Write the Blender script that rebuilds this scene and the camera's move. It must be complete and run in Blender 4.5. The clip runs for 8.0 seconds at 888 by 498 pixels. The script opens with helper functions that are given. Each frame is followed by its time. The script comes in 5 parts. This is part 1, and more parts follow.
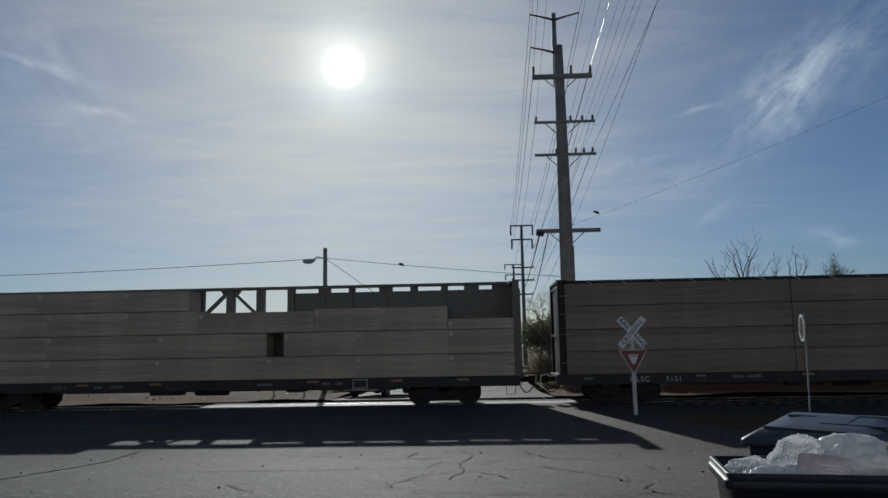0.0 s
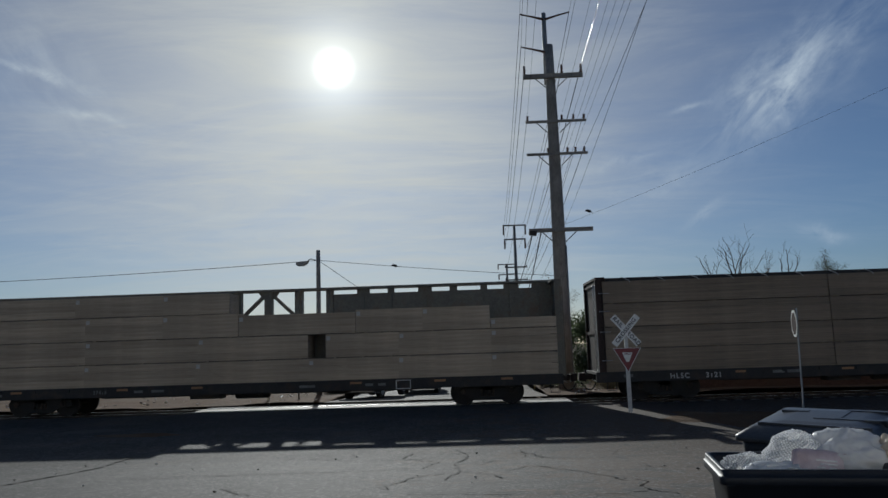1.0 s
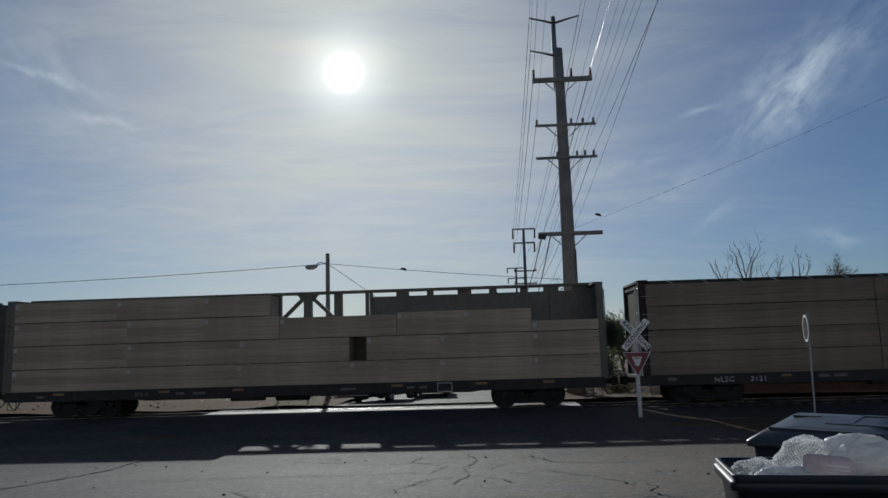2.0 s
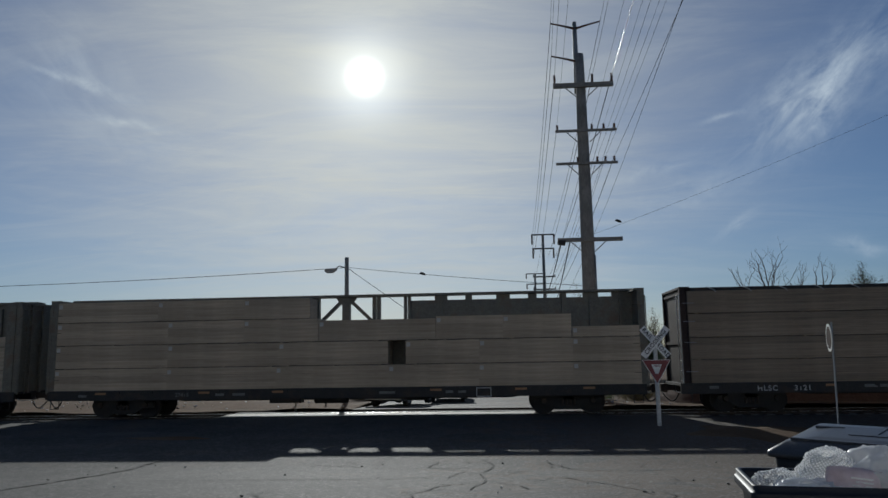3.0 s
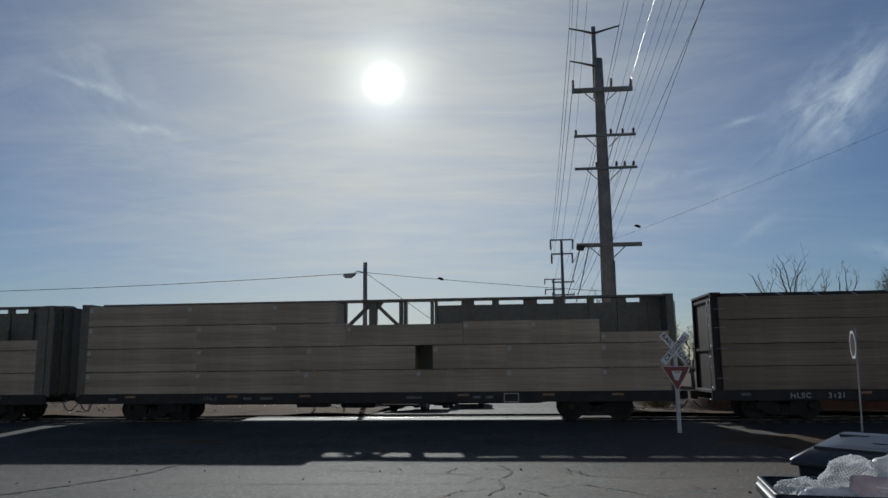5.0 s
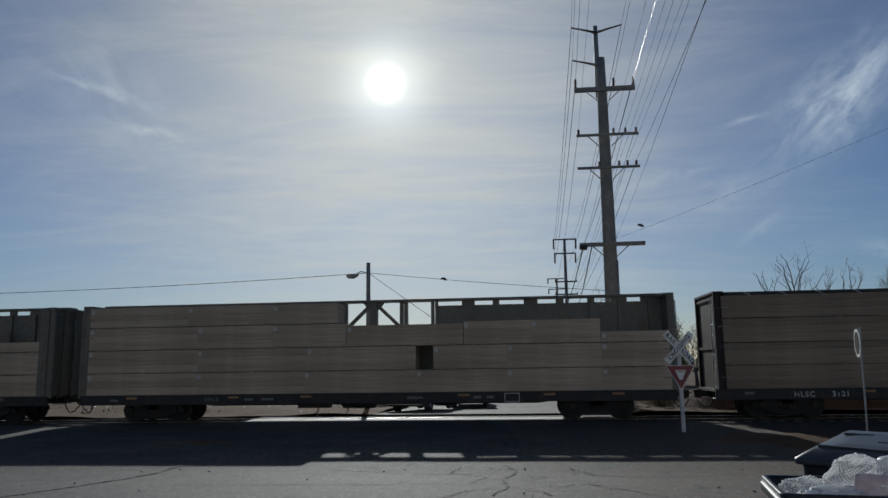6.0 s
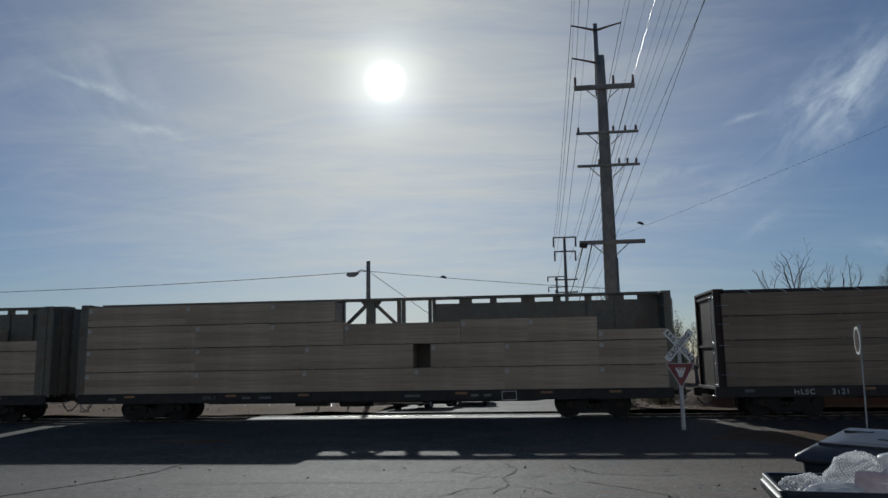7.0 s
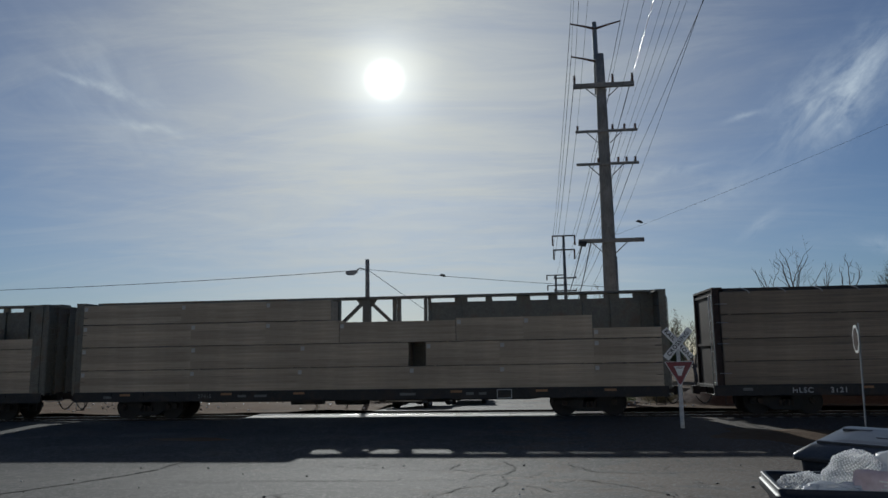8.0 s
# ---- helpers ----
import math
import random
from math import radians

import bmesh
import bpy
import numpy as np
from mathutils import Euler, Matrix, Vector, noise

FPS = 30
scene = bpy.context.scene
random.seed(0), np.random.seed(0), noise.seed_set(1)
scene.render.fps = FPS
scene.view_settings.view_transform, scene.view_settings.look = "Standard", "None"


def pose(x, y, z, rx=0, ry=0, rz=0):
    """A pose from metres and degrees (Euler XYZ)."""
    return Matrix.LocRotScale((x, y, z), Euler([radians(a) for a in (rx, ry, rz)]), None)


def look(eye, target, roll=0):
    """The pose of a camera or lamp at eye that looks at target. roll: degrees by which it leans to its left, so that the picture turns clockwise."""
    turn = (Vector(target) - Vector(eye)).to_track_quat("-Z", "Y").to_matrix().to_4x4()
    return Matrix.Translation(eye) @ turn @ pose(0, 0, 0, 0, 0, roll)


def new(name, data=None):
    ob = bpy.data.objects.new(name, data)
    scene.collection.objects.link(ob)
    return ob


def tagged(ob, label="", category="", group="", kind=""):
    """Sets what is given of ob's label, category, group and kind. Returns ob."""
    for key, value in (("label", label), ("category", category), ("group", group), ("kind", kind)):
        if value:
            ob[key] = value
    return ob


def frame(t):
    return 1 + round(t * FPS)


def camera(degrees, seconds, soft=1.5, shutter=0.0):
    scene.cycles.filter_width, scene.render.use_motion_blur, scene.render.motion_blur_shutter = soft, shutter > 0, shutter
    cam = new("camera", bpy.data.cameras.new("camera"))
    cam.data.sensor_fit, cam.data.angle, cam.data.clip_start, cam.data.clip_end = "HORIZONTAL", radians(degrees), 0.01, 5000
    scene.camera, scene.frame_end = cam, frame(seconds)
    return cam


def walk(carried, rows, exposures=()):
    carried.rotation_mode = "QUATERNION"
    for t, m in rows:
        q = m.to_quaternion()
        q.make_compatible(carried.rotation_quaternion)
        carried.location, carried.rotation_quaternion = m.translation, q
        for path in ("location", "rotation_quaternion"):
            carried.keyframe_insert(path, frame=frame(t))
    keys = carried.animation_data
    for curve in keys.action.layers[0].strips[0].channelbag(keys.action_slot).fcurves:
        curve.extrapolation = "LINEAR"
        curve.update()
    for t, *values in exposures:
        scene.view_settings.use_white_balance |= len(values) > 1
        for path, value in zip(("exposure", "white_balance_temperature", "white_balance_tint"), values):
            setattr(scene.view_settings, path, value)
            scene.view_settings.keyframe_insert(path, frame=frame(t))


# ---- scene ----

cam = camera(62.73, 8.0, soft=1.5)
EYE = (0.0, 0.0, 2.21)


def aim(yaw, pitch, roll):
    """The pose of the camera at its standing place: yaw to the right of the track's normal, pitch up, roll, in degrees."""
    a, b = radians(yaw), radians(pitch)
    way = (math.sin(a) * math.cos(b), math.cos(a) * math.cos(b), math.sin(b))
    return look(EYE, [e + 10 * w for e, w in zip(EYE, way)], roll)


walk(cam, [
    (0.0, aim(-2.717, 7.656, -1.048)), (0.5, aim(-2.488, 7.635, -1.665)), (1.0, aim(-2.169, 7.691, -1.848)),
    (1.5, aim(-2.353, 7.816, -1.854)), (3.0, aim(-4.382, 8.410, -0.924)), (3.5, aim(-4.990, 8.580, -0.595)),
    (4.0, aim(-5.392, 8.708, -0.482)), (4.5, aim(-5.667, 8.816, -0.498)), (6.0, aim(-6.064, 8.842, -0.861)),
    (6.5, aim(-6.091, 8.784, -0.922)), (7.0, aim(-6.061, 8.702, -0.953)), (7.5, aim(-6.037, 8.629, -0.903)),
    (8.0, aim(-5.992, 8.568, -0.927))], exposures=[(0.0, -0.66, 5800.0, 6.0), (8.0, -0.66, 5800.0, 6.0)])

# ---- light ----
SUN = Vector((-0.172, 0.913, 0.369)).normalized()
ELEV, AZIM = math.asin(SUN.z), math.atan2(SUN.x, SUN.y)


def node(tree, kind, at=(), **values):
    n = tree.nodes.new(kind)
    for key, value in values.items():
        n.inputs[key].default_value = value
    for key, socket in at:
        tree.links.new(socket, n.inputs[key])
    return n


def maths(tree, op, a, b=None, clamp=False):
    n = tree.nodes.new("ShaderNodeMath")
    n.operation, n.use_clamp = op, clamp
    for i, v in enumerate((a, b)):
        if v is None:
            continue
        if isinstance(v, (int, float)):
            n.inputs[i].default_value = v
        else:
            tree.links.new(v, n.inputs[i])
    return n.outputs[0]


def blend(tree, mode, fac, a, b):
    n = tree.nodes.new("ShaderNodeMix")
    n.data_type, n.blend_type = "RGBA", mode
    for i, v in ((0, fac), (6, a), (7, b)):
        if hasattr(v, "links"):
            tree.links.new(v, n.inputs[i])
        else:
            n.inputs[i].default_value = v
    return n.outputs[2]


def ramp(tree, fac, stops):
    n = tree.nodes.new("ShaderNodeValToRGB")
    while len(n.color_ramp.elements) < len(stops):
        n.color_ramp.elements.new(0.5)
    for e, (p, c) in zip(n.color_ramp.elements, stops):
        e.position = p
        e.color = (c, c, c, 1) if isinstance(c, (int, float)) else (*c, 1)
    tree.links.new(fac, n.inputs[0])
    return n.outputs[0]


# wisps of cirrus: middle, direction along, half length, half width, density
WISPS = (((-0.493, 0.804, 0.331), (0.789, 0.573, -0.222), 0.048, 0.0047, 1.00),
         ((-0.497, 0.796, 0.345), (0.584, 0.601, -0.545), 0.027, 0.0109, 0.30),
         ((-0.457, 0.84, 0.293), (0.864, 0.497, -0.08), 0.043, 0.0047, 0.80),
         ((-0.49, 0.809, 0.326), (0.571, 0.576, -0.585), 0.092, 0.0544, 0.25),
         ((-0.406, 0.873, 0.271), (0.883, 0.449, -0.137), 0.084, 0.0202, 0.25),
         ((0.393, 0.865, 0.314), (0.647, -0.495, 0.58), 0.123, 0.0320, 0.50),
         ((0.375, 0.878, 0.296), (0.627, -0.475, 0.618), 0.048, 0.0360, 0.75),
         ((0.402, 0.86, 0.315), (0.494, -0.493, 0.717), 0.035, 0.0124, 0.70),
         ((0.286, 0.912, 0.295), (0.921, -0.346, 0.177), 0.024, 0.0039, 0.50),
         ((0.192, 0.953, 0.235), (0.946, -0.243, 0.215), 0.060, 0.0078, 0.45),
         ((0.238, 0.95, 0.201), (0.934, -0.28, 0.224), 0.077, 0.0171, 0.35),
         ((0.299, 0.941, 0.16), (0.781, -0.338, 0.526), 0.025, 0.0062, 0.60),
         ((0.429, 0.895, 0.124), (0.868, -0.369, -0.333), 0.025, 0.0070, 0.60),
         ((-0.366, 0.911, 0.188), (0.904, 0.396, -0.162), 0.032, 0.0054, 0.50),
         ((-0.313, 0.933, 0.178), (0.949, 0.298, 0.103), 0.068, 0.0054, 0.60),
         ((-0.429, 0.895, 0.119), (0.896, 0.439, -0.069), 0.030, 0.0047, 0.50),
         ((-0.247, 0.957, 0.155), (0.969, 0.246, 0.011), 0.089, 0.0070, 0.75),
         ((-0.165, 0.971, 0.175), (0.985, 0.153, 0.077), 0.054, 0.0054, 0.60),
         ((-0.066, 0.99, 0.129), (0.997, 0.071, -0.04), 0.108, 0.0078, 0.70),
         ((-0.011, 0.987, 0.157), (0.999, 0.017, -0.032), 0.100, 0.0062, 0.60),
         ((-0.049, 0.977, 0.209), (0.999, 0.044, 0.029), 0.093, 0.0124, 0.45),
         ((-0.231, 0.949, 0.215), (0.973, 0.221, 0.065), 0.075, 0.0093, 0.40),
         ((-0.166, 0.98, 0.106), (0.985, 0.169, -0.032), 0.069, 0.0062, 0.50))


def make_world():
    world = bpy.data.worlds.new("sky")
    scene.world = world
    world.use_nodes = True
    t = world.node_tree
    t.nodes.clear()
    sky = t.nodes.new("ShaderNodeTexSky")
    sky.sky_type, sky.sun_disc = "NISHITA", False
    sky.sun_elevation, sky.sun_rotation = ELEV, AZIM
    sky.air_density, sky.dust_density, sky.ozone_density = 1.0, 0.25, 3.0
    way = t.nodes.new("ShaderNodeTexCoord").outputs["Generated"]
    dot = t.nodes.new("ShaderNodeVectorMath")
    dot.operation = "DOT_PRODUCT"
    t.links.new(way, dot.inputs[0])
    dot.inputs[1].default_value = SUN
    c = maths(t, "MAXIMUM", dot.outputs["Value"], 0.0)
    # the plane of thin high cloud: direction over height
    sep = node(t, "ShaderNodeSeparateXYZ", [("Vector", way)])
    high = maths(t, "ADD", maths(t, "MAXIMUM", sep.outputs[2], 0.0), 0.12)
    flat = node(t, "ShaderNodeCombineXYZ", [("X", maths(t, "DIVIDE", sep.outputs[0], high)), ("Y", maths(t, "DIVIDE", sep.outputs[1], high))])
    veil = node(t, "ShaderNodeMapping", [("Vector", flat.outputs[0])], Rotation=(0, 0, radians(8)), Scale=(0.55, 1.5, 1.0))
    n1 = node(t, "ShaderNodeTexNoise", [("Vector", veil.outputs[0])], Scale=1.5, Detail=10.0, Roughness=0.66, Distortion=1.2)
    wisp = node(t, "ShaderNodeMapping", [("Vector", flat.outputs[0])], Rotation=(0, 0, radians(-14)), Scale=(2.6, 0.6, 1.0), Location=(3.1, 1.4, 0))
    n2 = node(t, "ShaderNodeTexNoise", [("Vector", wisp.outputs[0])], Scale=1.7, Detail=11.0, Roughness=0.68, Distortion=0.9)
    cloud = maths(t, "ADD", ramp(t, n1.outputs[0], [(0.49, 0.0), (0.74, 0.30)]), ramp(t, n2.outputs[0], [(0.60, 0.0), (0.8, 0.10)]), True)
    deck = ramp(t, maths(t, "ADD", sep.outputs[0], 0.5), [(0.0, 0.35), (0.42, 1.0), (0.58, 1.0), (0.80, 0.25)])
    cloud = maths(t, "MULTIPLY", cloud, deck)
    for k, (mid_way, along, half, wide_by, amount) in enumerate(WISPS):
        along = Vector(along).normalized()
        across = Vector(mid_way).normalized().cross(along)
        put = []
        for axis in (along, across):
            d = t.nodes.new("ShaderNodeVectorMath")
            d.operation = "DOT_PRODUCT"
            t.links.new(way, d.inputs[0])
            d.inputs[1].default_value = axis
            put.append(maths(t, "SUBTRACT", d.outputs["Value"], axis.dot(Vector(mid_way).normalized())))
        where = node(t, "ShaderNodeCombineXYZ", [("X", put[0]), ("Y", put[1])], Z=1.7 * k)
        ragged = node(t, "ShaderNodeTexNoise", [("Vector", where.outputs[0])], Scale=26.0, Detail=5.0, Roughness=0.6)
        bend = maths(t, "MULTIPLY", maths(t, "SUBTRACT", ragged.outputs[0], 0.5), 1.6 * wide_by + 0.012)
        u = maths(t, "DIVIDE", put[0], half)
        v = maths(t, "DIVIDE", maths(t, "ADD", put[1], bend), wide_by)
        gap = maths(t, "ADD", maths(t, "MULTIPLY", u, u), maths(t, "MULTIPLY", v, v))
        spot = maths(t, "POWER", 0.42, gap)
        thread = node(t, "ShaderNodeMapping", [("Vector", where.outputs[0])], Scale=(15.0, 36.0, 1.0))
        fibre = node(t, "ShaderNodeTexNoise", [("Vector", thread.outputs[0])], Scale=1.0, Detail=8.0, Roughness=0.62, Distortion=0.7)
        ahead = maths(t, "GREATER_THAN", sep.outputs[1], 0.0)
        thin = maths(t, "MULTIPLY", ramp(t, fibre.outputs[0], [(0.36, 0.0), (0.66, amount)]), ahead)
        cloud = maths(t, "ADD", cloud, maths(t, "MULTIPLY", spot, thin), True)
    base = blend(t, "MULTIPLY", 1.0, sky.outputs[0], (0.0555, 0.0590, 0.0680, 1))
    cover = blend(t, "MIX", cloud, base, (0.66, 0.74, 0.83, 1))
    streak = node(t, "ShaderNodeMapping", [("Vector", way)], Rotation=(0, radians(4), 0), Scale=(7.0, 2.0, 62.0))
    n3 = node(t, "ShaderNodeTexNoise", [("Vector", streak.outputs[0])], Scale=1.0, Detail=9.0, Roughness=0.62, Distortion=0.5)
    low = maths(t, "MULTIPLY", maths(t, "POWER", c, 24.0), ramp(t, sep.outputs[2], [(0.0, 0.7), (0.26, 0.55), (0.36, 0.0)]))
    cover = blend(t, "MIX", maths(t, "MULTIPLY", ramp(t, n3.outputs[0], [(0.44, 0.0), (0.70, 1.0)]), low), cover, (0.92, 0.90, 0.83, 1))
    haze = maths(t, "MULTIPLY", maths(t, "POWER", c, 12.0), ramp(t, n1.outputs[0], [(0.30, 0.45), (0.68, 0.95)]), True)
    cover = blend(t, "MIX", haze, cover, (0.84, 0.79, 0.67, 1))
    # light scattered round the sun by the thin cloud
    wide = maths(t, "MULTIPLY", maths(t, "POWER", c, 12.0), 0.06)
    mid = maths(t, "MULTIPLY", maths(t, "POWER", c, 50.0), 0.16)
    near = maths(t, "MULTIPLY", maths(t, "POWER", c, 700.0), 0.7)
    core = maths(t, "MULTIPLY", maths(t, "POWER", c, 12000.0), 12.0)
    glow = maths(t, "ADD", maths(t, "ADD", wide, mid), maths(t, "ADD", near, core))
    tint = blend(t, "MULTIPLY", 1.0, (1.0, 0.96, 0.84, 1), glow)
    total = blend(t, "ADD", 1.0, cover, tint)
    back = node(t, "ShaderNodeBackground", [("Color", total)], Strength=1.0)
    out = t.nodes.new("ShaderNodeOutputWorld")
    t.links.new(back.outputs[0], out.inputs[0])


make_world()
lamp = bpy.data.lights.new("sun", "SUN")
lamp.energy, lamp.angle, lamp.color = 4.8, radians(0.6), (1.0, 0.93, 0.82)
new("sun", lamp).matrix_world = look((0, 0, 60), Vector((0, 0, 60)) - SUN - Vector((0, 0, -0.016)))

# ---- materials ----
def material(name, dark, light, rough=0.7, metal=0.0, grain=30.0, blot=1.5, bump=0.25, stretch=(1, 1, 1), gloss_var=0.12, third=None, per_piece=0.0, dist=0.004, low=0.38, top=0.62):
    """Two-scale noise between two colours, with relief and uneven gloss, in the metres of the object."""
    m = bpy.data.materials.new(name)
    m.use_nodes = True
    t = m.node_tree
    p = t.nodes["Principled BSDF"]
    at = t.nodes.new("ShaderNodeTexCoord").outputs["Object"]
    st = node(t, "ShaderNodeMapping", [("Vector", at)], Scale=stretch)
    fine = node(t, "ShaderNodeTexNoise", [("Vector", st.outputs[0])], Scale=grain, Detail=6.0, Roughness=0.65)
    big = node(t, "ShaderNodeTexNoise", [("Vector", at)], Scale=blot, Detail=5.0, Roughness=0.6)
    f = maths(t, "ADD", maths(t, "MULTIPLY", fine.outputs[0], 0.55), maths(t, "MULTIPLY", big.outputs[0], 0.45))
    col = blend(t, "MIX", ramp(t, f, [(low, 0.0), (top, 1.0)]), (*dark, 1), (*light, 1))
    if third:
        col = blend(t, "MIX", ramp(t, big.outputs[0], [(0.53, 0.0), (0.66, 0.8)]), col, (*third, 1))
    if per_piece:
        rnd = t.nodes.new("ShaderNodeObjectInfo").outputs["Random"]
        col = blend(t, "MULTIPLY", 1.0, col, ramp(t, rnd, [(0.0, 1 - per_piece), (1.0, 1.0)]))
    t.links.new(col, p.inputs["Base Color"])
    r = maths(t, "ADD", rough - gloss_var, maths(t, "MULTIPLY", big.outputs[0], 2 * gloss_var), True)
    t.links.new(r, p.inputs["Roughness"])
    p.inputs["Metallic"].default_value = metal
    b = node(t, "ShaderNodeBump", [("Height", fine.outputs[0])], Strength=bump, Distance=dist)
    t.links.new(b.outputs[0], p.inputs["Normal"])
    return m


def asphalt_material():
    """Worn asphalt with stones, cracks and brown dirt that gathers towards the road's edge."""
    m = material("asphalt", (0.021, 0.0206, 0.020), (0.082, 0.079, 0.075), 0.78, grain=40, blot=0.4, bump=0.35, third=(0.080, 0.064, 0.046), dist=0.008, low=0.42, top=0.58)
    t = m.node_tree
    p = t.nodes["Principled BSDF"]
    old = p.inputs["Base Color"].links[0].from_socket
    at = t.nodes.new("ShaderNodeTexCoord").outputs["Object"]
    wob = node(t, "ShaderNodeTexNoise", [("Vector", at)], Scale=1.1, Detail=6.0)
    warp = blend(t, "ADD", 0.9, at, wob.outputs["Color"])
    v = t.nodes.new("ShaderNodeTexVoronoi")
    v.feature = "DISTANCE_TO_EDGE"
    v.inputs["Scale"].default_value = 0.55
    t.links.new(warp, v.inputs["Vector"])
    where = node(t, "ShaderNodeTexNoise", [("Vector", at)], Scale=0.16, Detail=3.0)
    line = maths(t, "MULTIPLY", ramp(t, v.outputs["Distance"], [(0.0, 1.0), (0.014, 0.0)]), ramp(t, where.outputs[0], [(0.45, 0.0), (0.6, 1.0)]))
    mott = node(t, "ShaderNodeTexNoise", [("Vector", at)], Scale=5.0, Detail=7.0, Roughness=0.7)
    old = blend(t, "MULTIPLY", 1.0, old, ramp(t, mott.outputs[0], [(0.38, 0.62), (0.62, 1.14)]))
    side = node(t, "ShaderNodeSeparateXYZ", [("Vector", at)]).outputs[0]
    silt = node(t, "ShaderNodeTexNoise", [("Vector", at)], Scale=0.9, Detail=9.0, Roughness=0.68, Distortion=0.6)
    much = maths(t, "ADD", silt.outputs[0], maths(t, "MULTIPLY", maths(t, "MINIMUM", maths(t, "MAXIMUM", side, -6.0), 6.0), 0.042))
    old = blend(t, "MIX", ramp(t, much, [(0.50, 0.0), (0.58, 0.9)]), old, (0.080, 0.051, 0.031, 1))
    chips = node(t, "ShaderNodeTexVoronoi", [("Vector", at)], Scale=75.0)
    pale = ramp(t, node(t, "ShaderNodeSeparateColor", [("Color", chips.outputs["Color"])]).outputs[0], [(0.80, 0.0), (0.86, 0.7)])
    old = blend(t, "MIX", pale, old, (0.13, 0.127, 0.12, 1))
    stones = node(t, "ShaderNodeTexVoronoi", [("Vector", at)], Scale=24.0)
    tone = node(t, "ShaderNodeSeparateColor", [("Color", stones.outputs["Color"])]).outputs[2]
    old = blend(t, "MULTIPLY", 1.0, old, ramp(t, tone, [(0.0, 0.45), (0.5, 0.8), (0.9, 1.0)]))
    old = blend(t, "MIX", ramp(t, tone, [(0.90, 0.0), (0.95, 0.7)]), old, (0.17, 0.165, 0.155, 1))
    small = t.nodes.new("ShaderNodeTexVoronoi")
    small.feature = "DISTANCE_TO_EDGE"
    small.inputs["Scale"].default_value = 1.7
    t.links.new(warp, small.inputs["Vector"])
    worn = node(t, "ShaderNodeTexNoise", [("Vector", at)], Scale=0.3, Detail=4.0)
    hair = maths(t, "MULTIPLY", ramp(t, small.outputs["Distance"], [(0.0, 1.0), (0.035, 0.0)]), ramp(t, worn.outputs[0], [(0.40, 0.0), (0.50, 1.0)]))
    line = maths(t, "MAXIMUM", line, hair)
    t.links.new(blend(t, "MIX", line, old, (0.012, 0.012, 0.012, 1)), p.inputs["Base Color"])
    shine = ramp(t, node(t, "ShaderNodeSeparateColor", [("Color", chips.outputs["Color"])]).outputs[1], [(0.86, 0.87), (0.96, 0.70)])
    t.links.new(shine, p.inputs["Roughness"])
    p.inputs["Specular IOR Level"].default_value = 0.27
    return m


ASPHALT = asphalt_material()
DIRT = material("dirt", (0.070, 0.043, 0.024), (0.158, 0.101, 0.060), 0.95, grain=14, blot=0.4, bump=0.9, third=(0.13, 0.10, 0.07), dist=0.03)
RED_EARTH = material("red_earth", (0.045, 0.027, 0.021), (0.09, 0.056, 0.042), 0.95, grain=9, blot=0.6, bump=0.9, third=(0.065, 0.047, 0.035), dist=0.03)
CONCRETE = material("concrete", (0.36, 0.35, 0.33), (0.56, 0.54, 0.50), 0.8, grain=40, blot=1.2, bump=0.4)
# Sun glare over the partly loaded cars is put into this paler tone.
LUMBER = material("lumber", (0.33, 0.265, 0.19), (0.60, 0.49, 0.36), 0.75, grain=5, blot=0.6, bump=0.5, stretch=(0.06, 1, 4.5), per_piece=0.22)
# Darker copy of the lumber, for the full car clear of the glare.
LUMBER_NO_GLARE = material("lumber_no_glare", (0.19, 0.145, 0.105), (0.40, 0.315, 0.225), 0.75, grain=5, blot=0.6, bump=0.5, stretch=(0.06, 1, 4.5), per_piece=0.3)
STEEL_DARK = material("sooty_steel", (0.010, 0.010, 0.011), (0.030, 0.028, 0.027), 0.65, 0.1, grain=18, blot=2, bump=0.3, third=(0.045, 0.030, 0.022))
BOGIE = material("greasy_cast_iron", (0.008, 0.008, 0.008), (0.022, 0.019, 0.017), 0.75, 0.1, grain=18, blot=3, bump=0.4)
CAR_BROWN = material("brown_car_paint", (0.028, 0.020, 0.018), (0.058, 0.040, 0.034), 0.6, grain=12, blot=1.2, bump=0.2)
CAR_PAINT = material("car_paint", (0.10, 0.093, 0.074), (0.178, 0.162, 0.125), 0.55, 0.0, grain=12, blot=1.2, bump=0.2, third=(0.13, 0.088, 0.055))
RUST = material("rusted_iron", (0.018, 0.014, 0.012), (0.055, 0.038, 0.028), 0.8, 0.2, grain=25, blot=3, bump=0.5)
BRIGHT_WIRE = material("bare_aluminium", (0.5, 0.5, 0.5), (0.62, 0.62, 0.62), 0.4, 1.0, bump=0.0, gloss_var=0.0)
RAIL_TOP = material("polished_rail", (0.35, 0.34, 0.33), (0.55, 0.54, 0.52), 0.28, 1.0, grain=20, blot=2, bump=0.1)
GALV = material("galvanised_steel", (0.30, 0.31, 0.32), (0.50, 0.51, 0.52), 0.45, 0.8, grain=25, blot=3, bump=0.15)
WOOD_POLE = material("pole_wood", (0.15, 0.135, 0.12), (0.31, 0.285, 0.255), 0.9, grain=9, blot=1.2, bump=0.8, stretch=(4, 4, 0.4), dist=0.012)
POLE_STEEL = material("pole_steel", (0.18, 0.18, 0.18), (0.30, 0.30, 0.29), 0.6, 0.4, grain=20, blot=1)
CERAMIC = material("ceramic", (0.09, 0.05, 0.035), (0.14, 0.08, 0.06), 0.2, grain=30, blot=6, bump=0.05)
